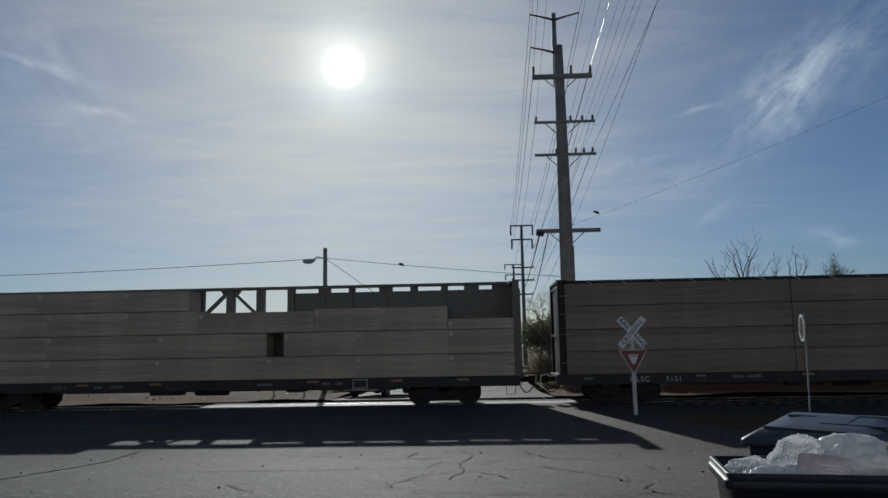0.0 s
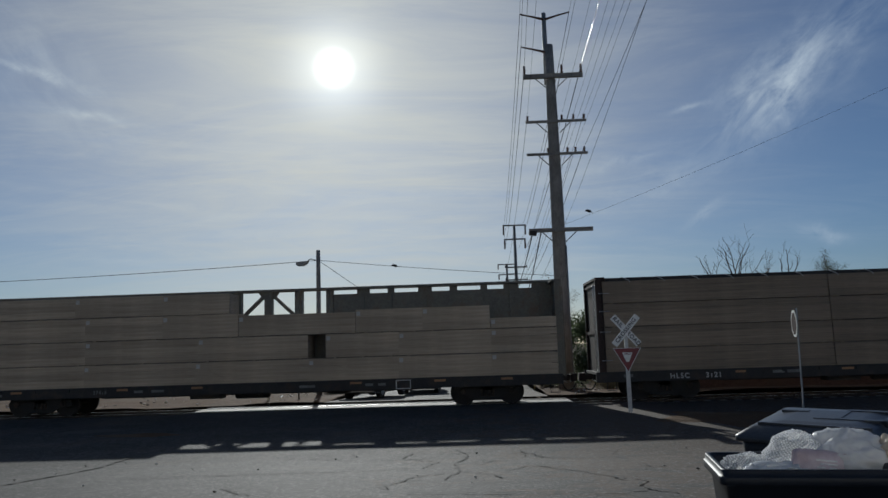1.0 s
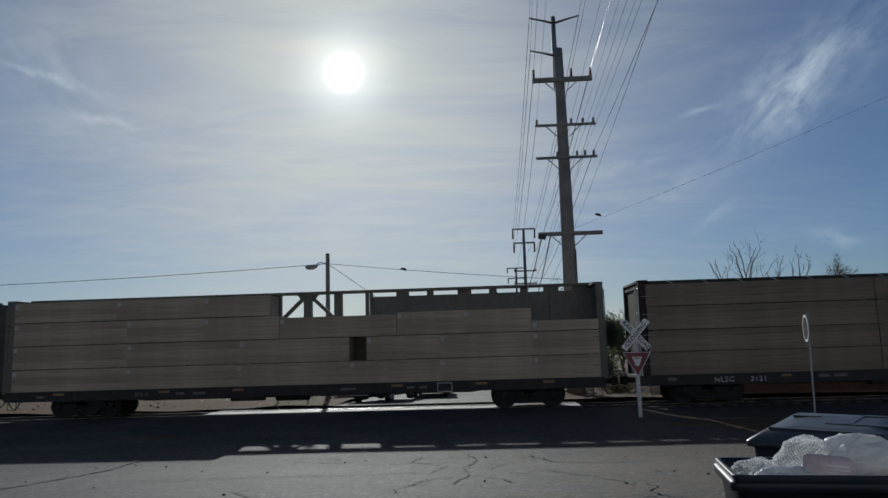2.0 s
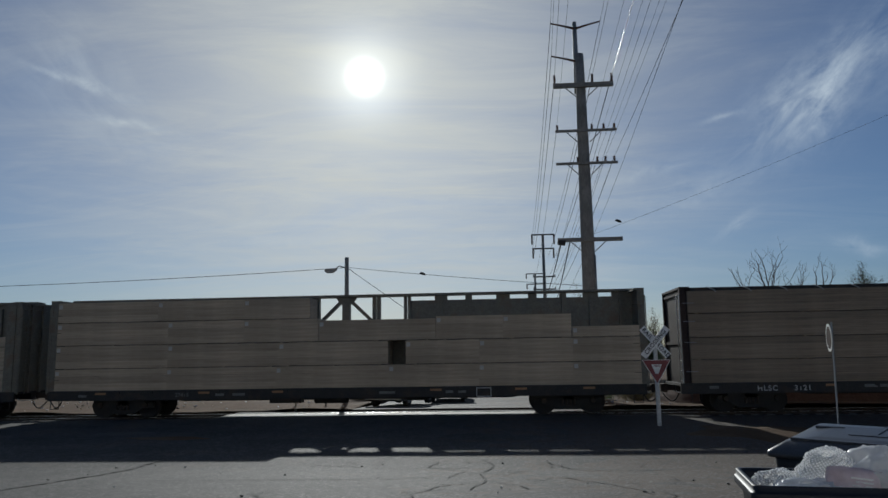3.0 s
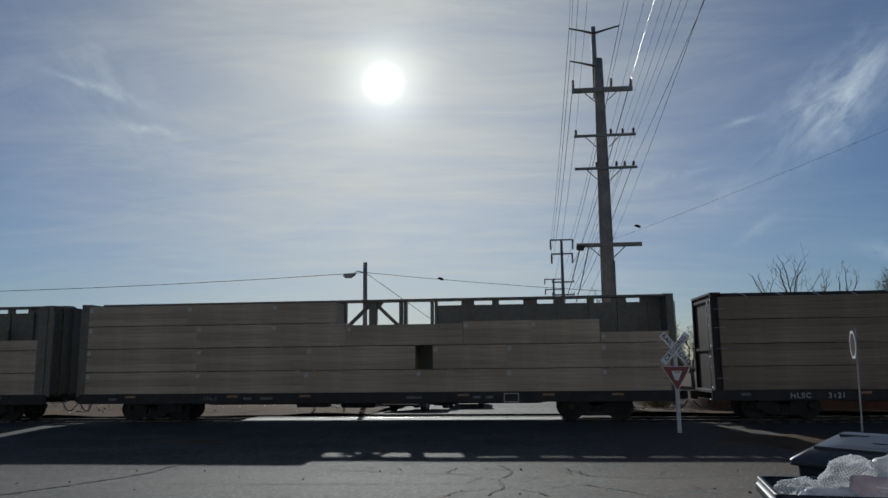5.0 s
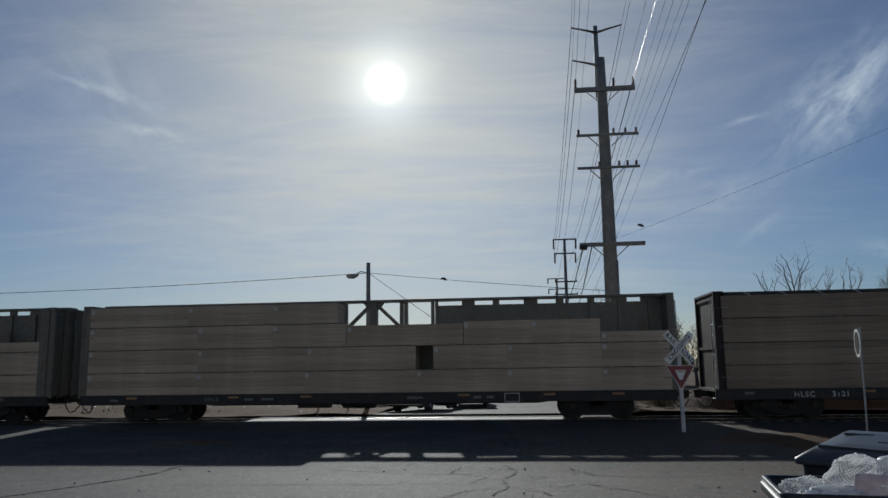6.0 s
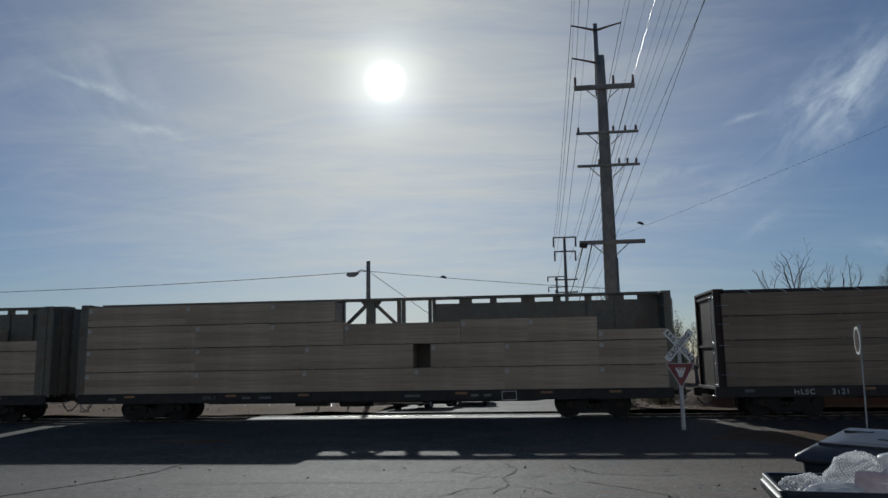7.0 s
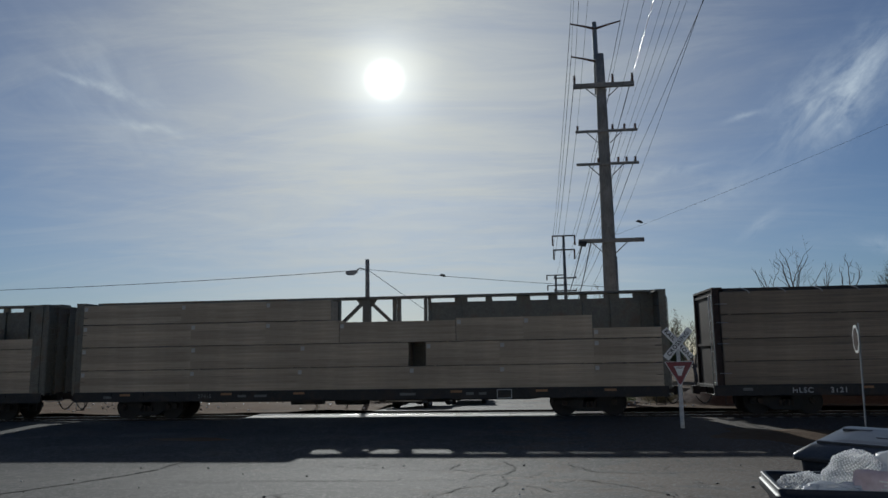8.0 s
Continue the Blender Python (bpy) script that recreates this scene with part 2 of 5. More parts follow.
CABLE = material("cable", (0.02, 0.02, 0.02), (0.05, 0.05, 0.05), 0.95, grain=30, blot=1, bump=0.1)
TAG = material("grey_tag", (0.42, 0.41, 0.385), (0.55, 0.54, 0.51), 0.6, grain=20, blot=4, bump=0.05)
WHITE = material("sign_white", (0.62, 0.62, 0.60), (0.80, 0.80, 0.78), 0.45, grain=20, blot=4, bump=0.05)
BLACK = material("sign_black", (0.012, 0.012, 0.012), (0.03, 0.03, 0.03), 0.5, grain=20, blot=4, bump=0.05)
RED = material("sign_red", (0.13, 0.02, 0.026), (0.22, 0.034, 0.04), 0.45, grain=20, blot=4, bump=0.05)
POST_WHITE = material("weathered_white_post", (0.42, 0.41, 0.39), (0.68, 0.67, 0.64), 0.7, grain=20, blot=5, bump=0.3, third=(0.30, 0.27, 0.24))
BIN = material("bin_plastic", (0.005, 0.008, 0.014), (0.010, 0.015, 0.026), 0.5, grain=120, blot=6, bump=0.25, dist=0.002)
# Paler than BIN: the sky's sheen on the lid is put into the base.
LID = material("lid_sheen_plastic", (0.020, 0.025, 0.034), (0.058, 0.064, 0.074), 0.34, grain=120, blot=4, bump=0.2, dist=0.002)
FILM = material("white_plastic_film", (0.70, 0.71, 0.72), (0.86, 0.86, 0.85), 0.32, grain=7, blot=4, bump=0.35, dist=0.015, stretch=(1, 1, 0.5))
FILM_PINK = material("pink_package", (0.46, 0.36, 0.37), (0.66, 0.57, 0.59), 0.4, grain=9, blot=5, bump=0.4, dist=0.01)
# Near-black red: the shade on the sign's face is put into its colour.
SIGN_SHADED = material("shaded_sign_face", (0.028, 0.018, 0.018), (0.055, 0.036, 0.034), 0.9, grain=20, blot=4, bump=0.05)
TAR = material("tar", (0.012, 0.012, 0.012), (0.03, 0.029, 0.028), 0.7, grain=14, blot=1.5, bump=0.6, dist=0.01)
CRACK = material("crack_fill", (0.008, 0.008, 0.008), (0.02, 0.019, 0.018), 0.9, grain=20, blot=4)
PAPER = material("brown_paper", (0.45, 0.36, 0.26), (0.62, 0.52, 0.40), 0.7, grain=14, blot=5, bump=0.5, dist=0.01)
BARK = material("bark", (0.07, 0.055, 0.045), (0.16, 0.13, 0.11), 0.95, grain=12, blot=2, bump=0.8, stretch=(3, 3, 0.6), dist=0.02)
LEAF = material("leaf", (0.05, 0.072, 0.032), (0.12, 0.145, 0.07), 0.6, grain=4, blot=0.8, bump=0.1)
LEAF_DRY = material("dry_leaf", (0.10, 0.085, 0.045), (0.19, 0.16, 0.09), 0.75, grain=4, blot=0.8, bump=0.1)
RUBBER = material("rubber", (0.012, 0.012, 0.012), (0.03, 0.03, 0.03), 0.8, grain=40, blot=5)
AMBER = material("amber_reflector", (0.20, 0.10, 0.05), (0.34, 0.17, 0.07), 0.35, grain=60, blot=8, bump=0.1)
STENCIL = material("white_stencil", (0.30, 0.30, 0.30), (0.44, 0.44, 0.43), 0.6, grain=20, blot=4, bump=0.1)
FAINT = material("faint_stencil", (0.09, 0.09, 0.09), (0.18, 0.18, 0.175), 0.6, grain=20, blot=4, bump=0.1)
# Kept very pale so the added wall throws more light at the train.
BOUNCE_STUCCO = material("stucco", (0.72, 0.69, 0.64), (0.84, 0.81, 0.76), 0.9, grain=18, blot=0.5, bump=0.5)
VEHICLE = material("vehicle_paint", (0.03, 0.032, 0.036), (0.05, 0.052, 0.058), 0.25, 0.2, grain=60, blot=2, bump=0.02)
GLASS_DARK = material("tinted_glass", (0.01, 0.012, 0.014), (0.02, 0.022, 0.024), 0.08, grain=10, blot=1, bump=0.0)


def let_light_through(m, share, clear=0.0):
    """Thin film or leaf: part of the light goes through it, scattered, and a part of it unhindered."""
    t = m.node_tree
    p = t.nodes["Principled BSDF"]
    thin = node(t, "ShaderNodeBsdfTranslucent", [("Color", p.inputs["Base Color"].links[0].from_socket), ("Normal", p.inputs["Normal"].links[0].from_socket)])
    mix = node(t, "ShaderNodeMixShader", [(1, p.outputs[0]), (2, thin.outputs[0])], Fac=share)
    if clear:
        bare = node(t, "ShaderNodeBsdfTransparent")
        mix = node(t, "ShaderNodeMixShader", [(1, mix.outputs[0]), (2, bare.outputs[0])], Fac=clear)
    t.links.new(mix.outputs[0], t.nodes["Material Output"].inputs["Surface"])


let_light_through(FILM, 0.32, 0.05)
for earth in (DIRT, RED_EARTH):
    earth.node_tree.nodes["Principled BSDF"].inputs["Specular IOR Level"].default_value = 0.08
SIGN_SHADED.node_tree.nodes["Principled BSDF"].inputs["Specular IOR Level"].default_value = 0.1
CAR_BROWN.node_tree.nodes["Principled BSDF"].inputs["Specular IOR Level"].default_value = 0.15
BIN.node_tree.nodes["Principled BSDF"].inputs["Specular IOR Level"].default_value = 0.3
let_light_through(LEAF, 0.55)
let_light_through(LEAF_DRY, 0.6)


DOME = material("air_bubble", (0.92, 0.92, 0.92), (0.98, 0.98, 0.97), 0.10, grain=14, blot=5, bump=0.0)
BUBBLE = material("bubble_wrap", (0.86, 0.87, 0.88), (0.97, 0.97, 0.96), 0.16, grain=14, blot=5, bump=0.3, dist=0.008)
let_light_through(BUBBLE, 0.60, 0.42)
let_light_through(DOME, 0.5, 0.05)


# ---- mesh helpers ----
def box(bm, x0, x1, y0, y1, z0, z1, m=None):
    v = [bm.verts.new(m @ Vector((x, y, z)) if m else (x, y, z)) for x in (x0, x1) for y in (y0, y1) for z in (z0, z1)]
    for a in ((0, 1, 3, 2), (4, 6, 7, 5), (0, 4, 5, 1), (2, 3, 7, 6), (0, 2, 6, 4), (1, 5, 7, 3)):
        bm.faces.new([v[i] for i in a])


def tube(bm, pts, radii, n=8, caps=True):
    """A tapered tube along points."""
    pts = [Vector(p) for p in pts]
    radii = list(radii) if isinstance(radii, (list, tuple)) else [radii] * len(pts)
    rings, side = [], None
    for i, p in enumerate(pts):
        d = (pts[min(i + 1, len(pts) - 1)] - pts[max(i - 1, 0)]).normalized()
        if side is None:
            side = d.orthogonal().normalized()
        side = (side - d * side.dot(d)).normalized()
        up = d.cross(side)
        rings.append([bm.verts.new(p + radii[i] * (math.cos(a) * side + math.sin(a) * up)) for a in (2 * math.pi * k / n for k in range(n))])
    for a, b in zip(rings, rings[1:]):
        for k in range(n):
            f = bm.faces.new((a[k], a[(k + 1) % n], b[(k + 1) % n], b[k]))
            f.smooth = n > 5
    if caps:
        bm.faces.new(rings[0][::-1])
        bm.faces.new(rings[-1])


def prism(bm, outline, y0, y1, m=None):
    """An outline in x, z given a thickness along y."""
    a = [bm.verts.new(m @ Vector((x, y0, z)) if m else (x, y0, z)) for x, z in outline]
    b = [bm.verts.new(m @ Vector((x, y1, z)) if m else (x, y1, z)) for x, z in outline]
    bm.faces.new(a)
    bm.faces.new(b[::-1])
    for i in range(len(a)):
        j = (i + 1) % len(a)
        bm.faces.new((a[j], a[i], b[i], b[j]))


def soften(bm, width=0.01, segments=2):
    bmesh.ops.bevel(bm, geom=[e for e in bm.edges if e.calc_face_angle(0) > 0.5], offset=width, segments=segments, affect="EDGES", clamp_overlap=True)


def mesh_of(name, bm, mat):
    bmesh.ops.recalc_face_normals(bm, faces=bm.faces)
    me = bpy.data.meshes.new(name)
    bm.to_mesh(me)
    bm.free()
    me.materials.append(mat)
    return me


def part(name, bm, mat, parent=None, label="", at=None):
    ob = new(name, mesh_of(name, bm, mat))
    ob.parent = parent
    if at is not None:
        ob.matrix_basis = at
    return tagged(ob, label=label) if label else ob


def boxes(name, mat, parent, *dims, label="", bevel=0.0, at=None):
    bm = bmesh.new()
    for d in dims:
        box(bm, *d)
    if bevel:
        soften(bm, bevel)
    return part(name, bm, mat, parent, label, at)


def lettering(name, text, size, mat, parent, m, spacing=1.0):
    cu = bpy.data.curves.new(name, "FONT")
    cu.offset = 0.0045 * size / 0.2
    cu.body, cu.size, cu.extrude, cu.align_x, cu.align_y, cu.space_character = text, size, 0.002, "CENTER", "CENTER", spacing
    tmp = bpy.data.objects.new(name, cu)
    scene.collection.objects.link(tmp)
    me = bpy.data.meshes.new_from_object(tmp.evaluated_get(bpy.context.evaluated_depsgraph_get()))
    bpy.data.objects.remove(tmp)
    me.materials.clear()
    me.materials.append(mat)
    ob = new(name, me)
    ob.parent = parent
    ob.matrix_basis = m
    return ob

# ---- ground, road and track ----
NEAR = 28.75          # the side of the train that faces the camera
MID = NEAR + 1.55     # the middle of the track
GAUGE = 0.755
DROP = 0.07           # how far the rails lie below the road


def lift(y):
    """The ground rises gently from the track towards the camera."""
    k = min(1.0, max(0.0, (16.0 - y) / 9.0))
    s = min(1.0, max(0.0, (y - 12.5) / 4.0))
    return 0.5 * k * k * (3 - 2 * k) - DROP * s * s * (3 - 2 * s)


def sheet(name, xs, ys, mat, dz, rough=0.0, height=lambda x, y: lift(y) if y < 32 else -0.5):
    bm = bmesh.new()
    grid = [[bm.verts.new((x, y, height(x, y) + dz + rough * noise.noise((x * 0.35, y * 0.35, 3.3)))) for x in xs] for y in ys]
    for a, b in zip(grid, grid[1:]):
        for i in range(len(xs) - 1):
            bm.faces.new((a[i], a[i + 1], b[i + 1], b[i])).smooth = True
    return part(name, bm, mat)


def steps(a, b, n):
    return [a + (b - a) * i / n for i in range(n + 1)]


def make_ground():
    xs = [-2500, -600, -200] + steps(-80, 80, 80) + [200, 600, 2500]
    ys = [-2500, -600, -150, -60] + steps(-30, 100, 65) + [200, 600, 2500]
    tagged(sheet("ground", xs, ys, DIRT, -0.16, 0.05), "bare brown dirt ground with scattered grit", kind="structure")
    # the dirt lots beyond the track on both sides of the far street, up to the edge of its kerb
    far_left = lambda x, y: 0.02 + 0.22 * min(1, max(0, (y - 33) / 8)) * min(1, max(0, (-7.5 - x) / 3))
    tagged(sheet("dirt_lot", steps(-70, -6.6, 64), steps(32.1, 80, 60), DIRT, 0.0, 0.15, far_left), "sunlit bare dirt lot beyond the track", kind="structure")
    tagged(sheet("dirt_verge", steps(3.1, 60, 60), steps(32.1, 80, 40), DIRT, 0.03, 0.12, lambda x, y: 0.0), "brown dirt verge beyond the track", kind="structure")
    tagged(sheet("road", steps(-60, 5.6, 80), steps(-14, 28.6, 60), ASPHALT, 0.0, 0.012), "worn cracked grey asphalt road before the crossing", kind="structure")
    edge = lambda x, y: lift(y) + -0.06 * min(1, max(0, (x - 6.0) / 1.5))
    tagged(sheet("road_shoulder", steps(5.6, 40, 60), steps(-14, 28.6, 60), ASPHALT, 0.0, 0.012, edge), "patched asphalt shoulder with dirt and grit", kind="structure")
    dip = lambda x, y: -0.25 * min(1.0, (y - 32.0) / 8.0)
    tagged(sheet("far_road", steps(-6.6, 3.1, 10), steps(32.0, 44, 12) + [60, 100, 300, 900], ASPHALT, 0.0, 0.0, dip), "far asphalt street beyond the crossing", kind="structure")


make_ground()


def crack(points, width, seed):
    """A jagged open crack in the asphalt, following the ground."""
    rnd = random.Random(seed)
    path = []
    for (x0, y0), (x1, y1) in zip(points, points[1:]):
        n = max(3, int(math.hypot(x1 - x0, y1 - y0) / 0.12))
        path += [(x0 + (x1 - x0) * k / n + rnd.gauss(0, 0.022), y0 + (y1 - y0) * k / n + rnd.gauss(0, 0.03)) for k in range(n)]
    bm = bmesh.new()
    rows = []
    for (x, y), (xn, yn) in zip(path, path[1:]):
        d = Vector((xn - x, yn - y, 0)).normalized()
        s = Vector((-d.y, d.x, 0)) * 1.45 * width * rnd.uniform(0.25, 1.0)
        z = lift(y) + 0.017
        rows.append([bm.verts.new((x - s.x, y - s.y, z)), bm.verts.new((x + s.x, y + s.y, z))])
    for a, b in zip(rows, rows[1:]):
        bm.faces.new((a[0], a[1], b[1], b[0]))
    tagged(part("road_crack", bm, CRACK), "dark crack in the worn asphalt", kind="structure")


crack([(-7.65, 9.6), (-7.75, 11.7), (-7.9, 14.5), (-8.02, 17.4)], 0.05, 1)
crack([(-0.9, 9.4), (0.17, 9.23), (2.0, 8.95)], 0.02, 10)
crack([(1.85, 9.15), (2.1, 9.25), (2.25, 8.95), (2.4, 8.8)], 0.03, 11)
crack([(2.1, 9.2), (2.0, 9.6), (2.2, 10.1), (2.1, 10.8)], 0.018, 12)
crack([(-0.55, 11.0), (-0.3, 12.4), (-0.45, 14.0), (-0.2, 15.8), (-0.6, 17.0)], 0.02, 2)
crack([(-6.0, 12.5), (-4.3, 12.7), (-2.3, 12.75), (-1.0, 13.2)], 0.028, 3)
crack([(-1.2, 10.6), (-1.0, 11.6), (-0.35, 12.3)], 0.018, 4)
crack([(-0.35, 12.4), (0.2, 11.6), (0.4, 10.8)], 0.014, 5)
crack([(-1.0, 13.2), (-0.8, 14.6), (-1.6, 15.6), (-1.4, 16.6)], 0.016, 6)
crack([(0.9, 16.2), (1.4, 15.0), (2.3, 14.6), (3.3, 14.9)], 0.024, 7)
crack([(1.0, 13.0), (1.5, 12.0), (1.9, 10.9), (2.0, 10.0)], 0.02, 8)
crack([(-4.2, 16.0), (-2.2, 15.2), (-0.4, 15.4)], 0.016, 9)
rnd_cracks = random.Random(77)
for k in range(34):
    x, y = rnd_cracks.uniform(-3.5, 3.5), rnd_cracks.uniform(9.5, 16.6)
    run = [(x, y)]
    for s in range(3):
        run.append((run[-1][0] + rnd_cracks.uniform(-0.35, 0.35), run[-1][1] + rnd_cracks.uniform(-0.2, 0.6)))
    crack(run, rnd_cracks.uniform(0.007, 0.014), 20 + k)


def patch(name, cx, cy, rx, ry, mat, label, seed, dz=0.014, high=0.0):
    """An irregular flat patch lying on the ground, thicker in the middle by `high`."""
    bm = bmesh.new()
    off = Vector((seed * 3.7, 0, 0))
    land = lambda x, y: lift(y) + -0.06 * min(1, max(0, (x - 6.0) / 1.5))
    mid = bm.verts.new((cx, cy, land(cx, cy) + dz + high))
    loops = []
    for f in (0.4, 0.75, 1.0):
        row = []
        for k in range(40):
            a = 2 * math.pi * k / 40
            q = 1 + 0.45 * noise.noise(Vector((math.cos(a) * 1.6, math.sin(a) * 1.6, 0)) + off) + 0.15 * noise.noise(Vector((math.cos(a) * 5, math.sin(a) * 5, 1)) + off)
            x, y = cx + rx * f * q * math.cos(a), cy + ry * f * q * math.sin(a)
            row.append(bm.verts.new((x, y, land(x, y) + (dz + high * (1 - f) * (1 + 0.6 * noise.noise((x * 3, y * 3, 0))) if f < 1 else -0.015))))
        loops.append(row)
    for k in range(40):
        bm.faces.new((mid, loops[0][k], loops[0][(k + 1) % 40]))
        for p, q in zip(loops, loops[1:]):
            bm.faces.new((p[k], q[k], q[(k + 1) % 40], p[(k + 1) % 40]))
    tagged(part(name, bm, mat), label, kind="structure")


patch("tar_patch", -12.1, 23.0, 1.05, 0.75, TAR, "dark tar patch in the asphalt", 1)
patch("sand_patch", -10.1, 21.6, 1.3, 0.5, DIRT, "thin brown sand drifted on the asphalt", 2)
patch("sand_patch", 7.4, 22.4, 1.9, 2.6, DIRT, "brown dirt and grit spilled over the road edge", 3, 0.02, 0.09)
patch("sand_patch", 9.6, 19.5, 2.2, 1.2, DIRT, "brown dirt and grit spilled over the road edge", 4, 0.02, 0.07)


# unseen wall added across the road behind the camera: faces the sun, bounces light
tagged(boxes("building_wall", BOUNCE_STUCCO, None, (-60, 60, -19.0, -18.6, 0.0, 11.5)), "plain pale unseen wall added to bounce sunlight", kind="structure")


def berm():
    """A bank of reddish earth beyond the track, its shaded slope towards the crossing."""
    bm = bmesh.new()
    rows = []
    for x in steps(6.8, 60, 88):
        k = min(1.0, (x - 6.8) / 2.6)
        r = [noise.noise((x * 0.6, j * 1.7, 0.5)) * 0.10 for j in range(6)]
        prof = ((33.2, 0.02), (33.7, 0.35), (34.2, 0.85), (35.0, 1.25), (37.0, 1.35), (40.0, 0.0))
        rows.append([bm.verts.new((x, y + r[j], z * k + r[j] * 0.6 * k - 0.05)) for j, (y, z) in enumerate(prof)])
    for a, b in zip(rows, rows[1:]):
        for j in range(5):
            bm.faces.new((a[j], b[j], b[j + 1], a[j + 1])).smooth = True
    tagged(part("earth_bank", bm, RED_EARTH), "low bank of reddish brown earth beyond the track", kind="structure")


berm()


def make_track():
    bed = boxes("track_bed", DIRT, None, (-160, 160, NEAR - 0.2, NEAR + 3.4, -0.5, -0.13))
    bed.matrix_basis = pose(0, 0, -DROP)
    tagged(bed, "dirty gravel track bed under the rails", kind="structure")
    for k, y in enumerate((MID - GAUGE, MID + GAUGE)):
        rail = tagged(new("rail"), "worn steel rail with a polished head", "rail", "rails of the track", "structure")
        rail.matrix_basis = pose(0, 0, -DROP)
        bm = bmesh.new()
        prism(bm, [(-0.07, -0.15), (0.07, -0.15), (0.07, -0.135), (0.012, -0.12), (0.012, -0.045), (0.036, -0.03), (0.036, -0.003), (-0.036, -0.003), (-0.036, -0.03), (-0.012, -0.045), (-0.012, -0.12), (-0.07, -0.135)], -160, 160, pose(0, y, 0, 0, 0, 90))
        part("rail_body", bm, RUST, rail)
        boxes("rail_head", RAIL_TOP, rail, (-160, 160, y - 0.028, y + 0.028, -0.003, 0.0))
    cross = tagged(new("crossing_panels"), "pale concrete level crossing panels between asphalt strips", kind="structure")
    cross.matrix_basis = pose(0, 0, -DROP)
    for x in steps(-11.6, 3.8, 7)[:-1]:
        for y0, y1 in ((NEAR - 0.15, MID - GAUGE - 0.06), (MID - GAUGE + 0.09, MID + GAUGE - 0.09), (MID + GAUGE + 0.06, NEAR + 3.35)):
            boxes("panel", CONCRETE if y1 - y0 > 1.2 and y0 < MID < y1 else ASPHALT, cross, (x + 0.01, x + 2.19, y0, y1, -0.3, -0.008), bevel=0.012)
    base = None
    for i in range(150):
        x = -45 + i * 0.6
        if -12.2 < x < 4.2:
            continue
        if base is None:
            sl = tagged(new("sleepers"), "weathered wooden sleepers under the rails", kind="structure")
            sl.matrix_basis = pose(0, 0, -DROP)
            base = boxes("sleeper", WOOD_POLE, sl, (-0.11, 0.11, -1.3, 1.3, -0.3, -0.105), bevel=0.01)
            base.matrix_basis = pose(x, MID, 0)
            continue
        o = new("sleeper", base.data)
        o.parent = sl
        o.matrix_basis = pose(x, MID, 0, 0, 0, random.uniform(-1, 1))


make_track()


# ---- freight cars ----
CAR = 23.9
LOW, TIER = 1.075, (1.075, 1.93, 2.87, 3.80, 4.63)


def bundle_mesh(length, height, depth, seed):
    """A stack of boards as one body: each layer a little out of line, with a groove below the next."""
    rnd = random.Random(seed)
    n = max(3, round(height / 0.042))
    h = height / n
    side = []
    for i in range(n):
        j = rnd.uniform(-0.007, 0.007)
        side += [(j, i * h + 0.003), (j, (i + 1) * h - 0.003), (0.012, (i + 1) * h - 0.001), (0.012, (i + 1) * h + 0.001)]
    side = side[:-2]
    out = [(0.0, 0.0)] + side + [(depth, height), (depth, 0.0)]
    bm = bmesh.new()
    cuts = [0.0, 0.012, length - 0.012, length]
    loops = [[bm.verts.new((x, y, z)) for y, z in out] for x in cuts]
    for p, q in zip(loops, loops[1:]):
        for k in range(len(out)):
            m = (k + 1) % len(out)
            bm.faces.new((p[k], p[m], q[m], q[k]))
    bm.faces.new(loops[0][::-1])
    bm.faces.new(loops[-1])
    return bm


def lumber_bundle(x0, x1, y0, y1, z0, z1, seed, home, tags=True, brown=False):
    """A bundle of sawn lumber: three courses of boards, spacers and a paper tag at its end."""
    th = tagged(new("lumber_bundle"), "stacked bundle of brown lumber on a flatcar, darker outside the glare" if brown else "stacked bundle of pale sawn lumber on a flatcar, glare put into its tone", "lumber bundle", "lumber bundles on the train")
    for k in range(3):
        h = (z1 - z0) / 3
        part("board_course", bundle_mesh(x1 - x0, h - 0.002 * (k < 2), y1 - y0, seed * 3 + k), LUMBER_NO_GLARE if brown else LUMBER, th, at=pose(0, 0, k * h))
    if z0 > LOW + 0.2:
        for k in (0.35, (x1 - x0) / 2, x1 - x0 - 0.35):
            sp = new("spacer", SPACER)
            sp.parent = th
            sp.matrix_basis = pose(k, 0.10, -0.032)
    if tags:
        part("tag", paper_tag(), TAG, th, "pale paper tag", pose(0.11, -0.014, z1 - z0 - 0.16))
    spot = pose(x0, y0, z0)
    th.matrix_basis = spot
    home.append((th, spot))
    return th


def spacer_mesh():
    bm = bmesh.new()
    box(bm, -0.045, 0.045, 0.0, 1.05, 0.0, 0.033)
    return mesh_of("spacer", bm, LUMBER)


SPACER = spacer_mesh()


def paper_tag():
    bm = bmesh.new()
    box(bm, -0.075, 0.075, -0.003, 0.0, -0.08, 0.08)
    return bm


def wheel_mesh():
    bm = bmesh.new()
    for y, out in ((-GAUGE, -1), (GAUGE, 1)):
        tube(bm, [(0, y - 0.065, 0), (0, y + 0.055, 0)], [0.488, 0.49], 32)
        tube(bm, [(0, y - out * 0.085, 0), (0, y - out * 0.056, 0)], [0.515, 0.515], 32)
    tube(bm, [(0, -1.12, 0), (0, 1.12, 0)], 0.085, 12)
    return mesh_of("wheelset", bm, BOGIE)


WHEEL = wheel_mesh()


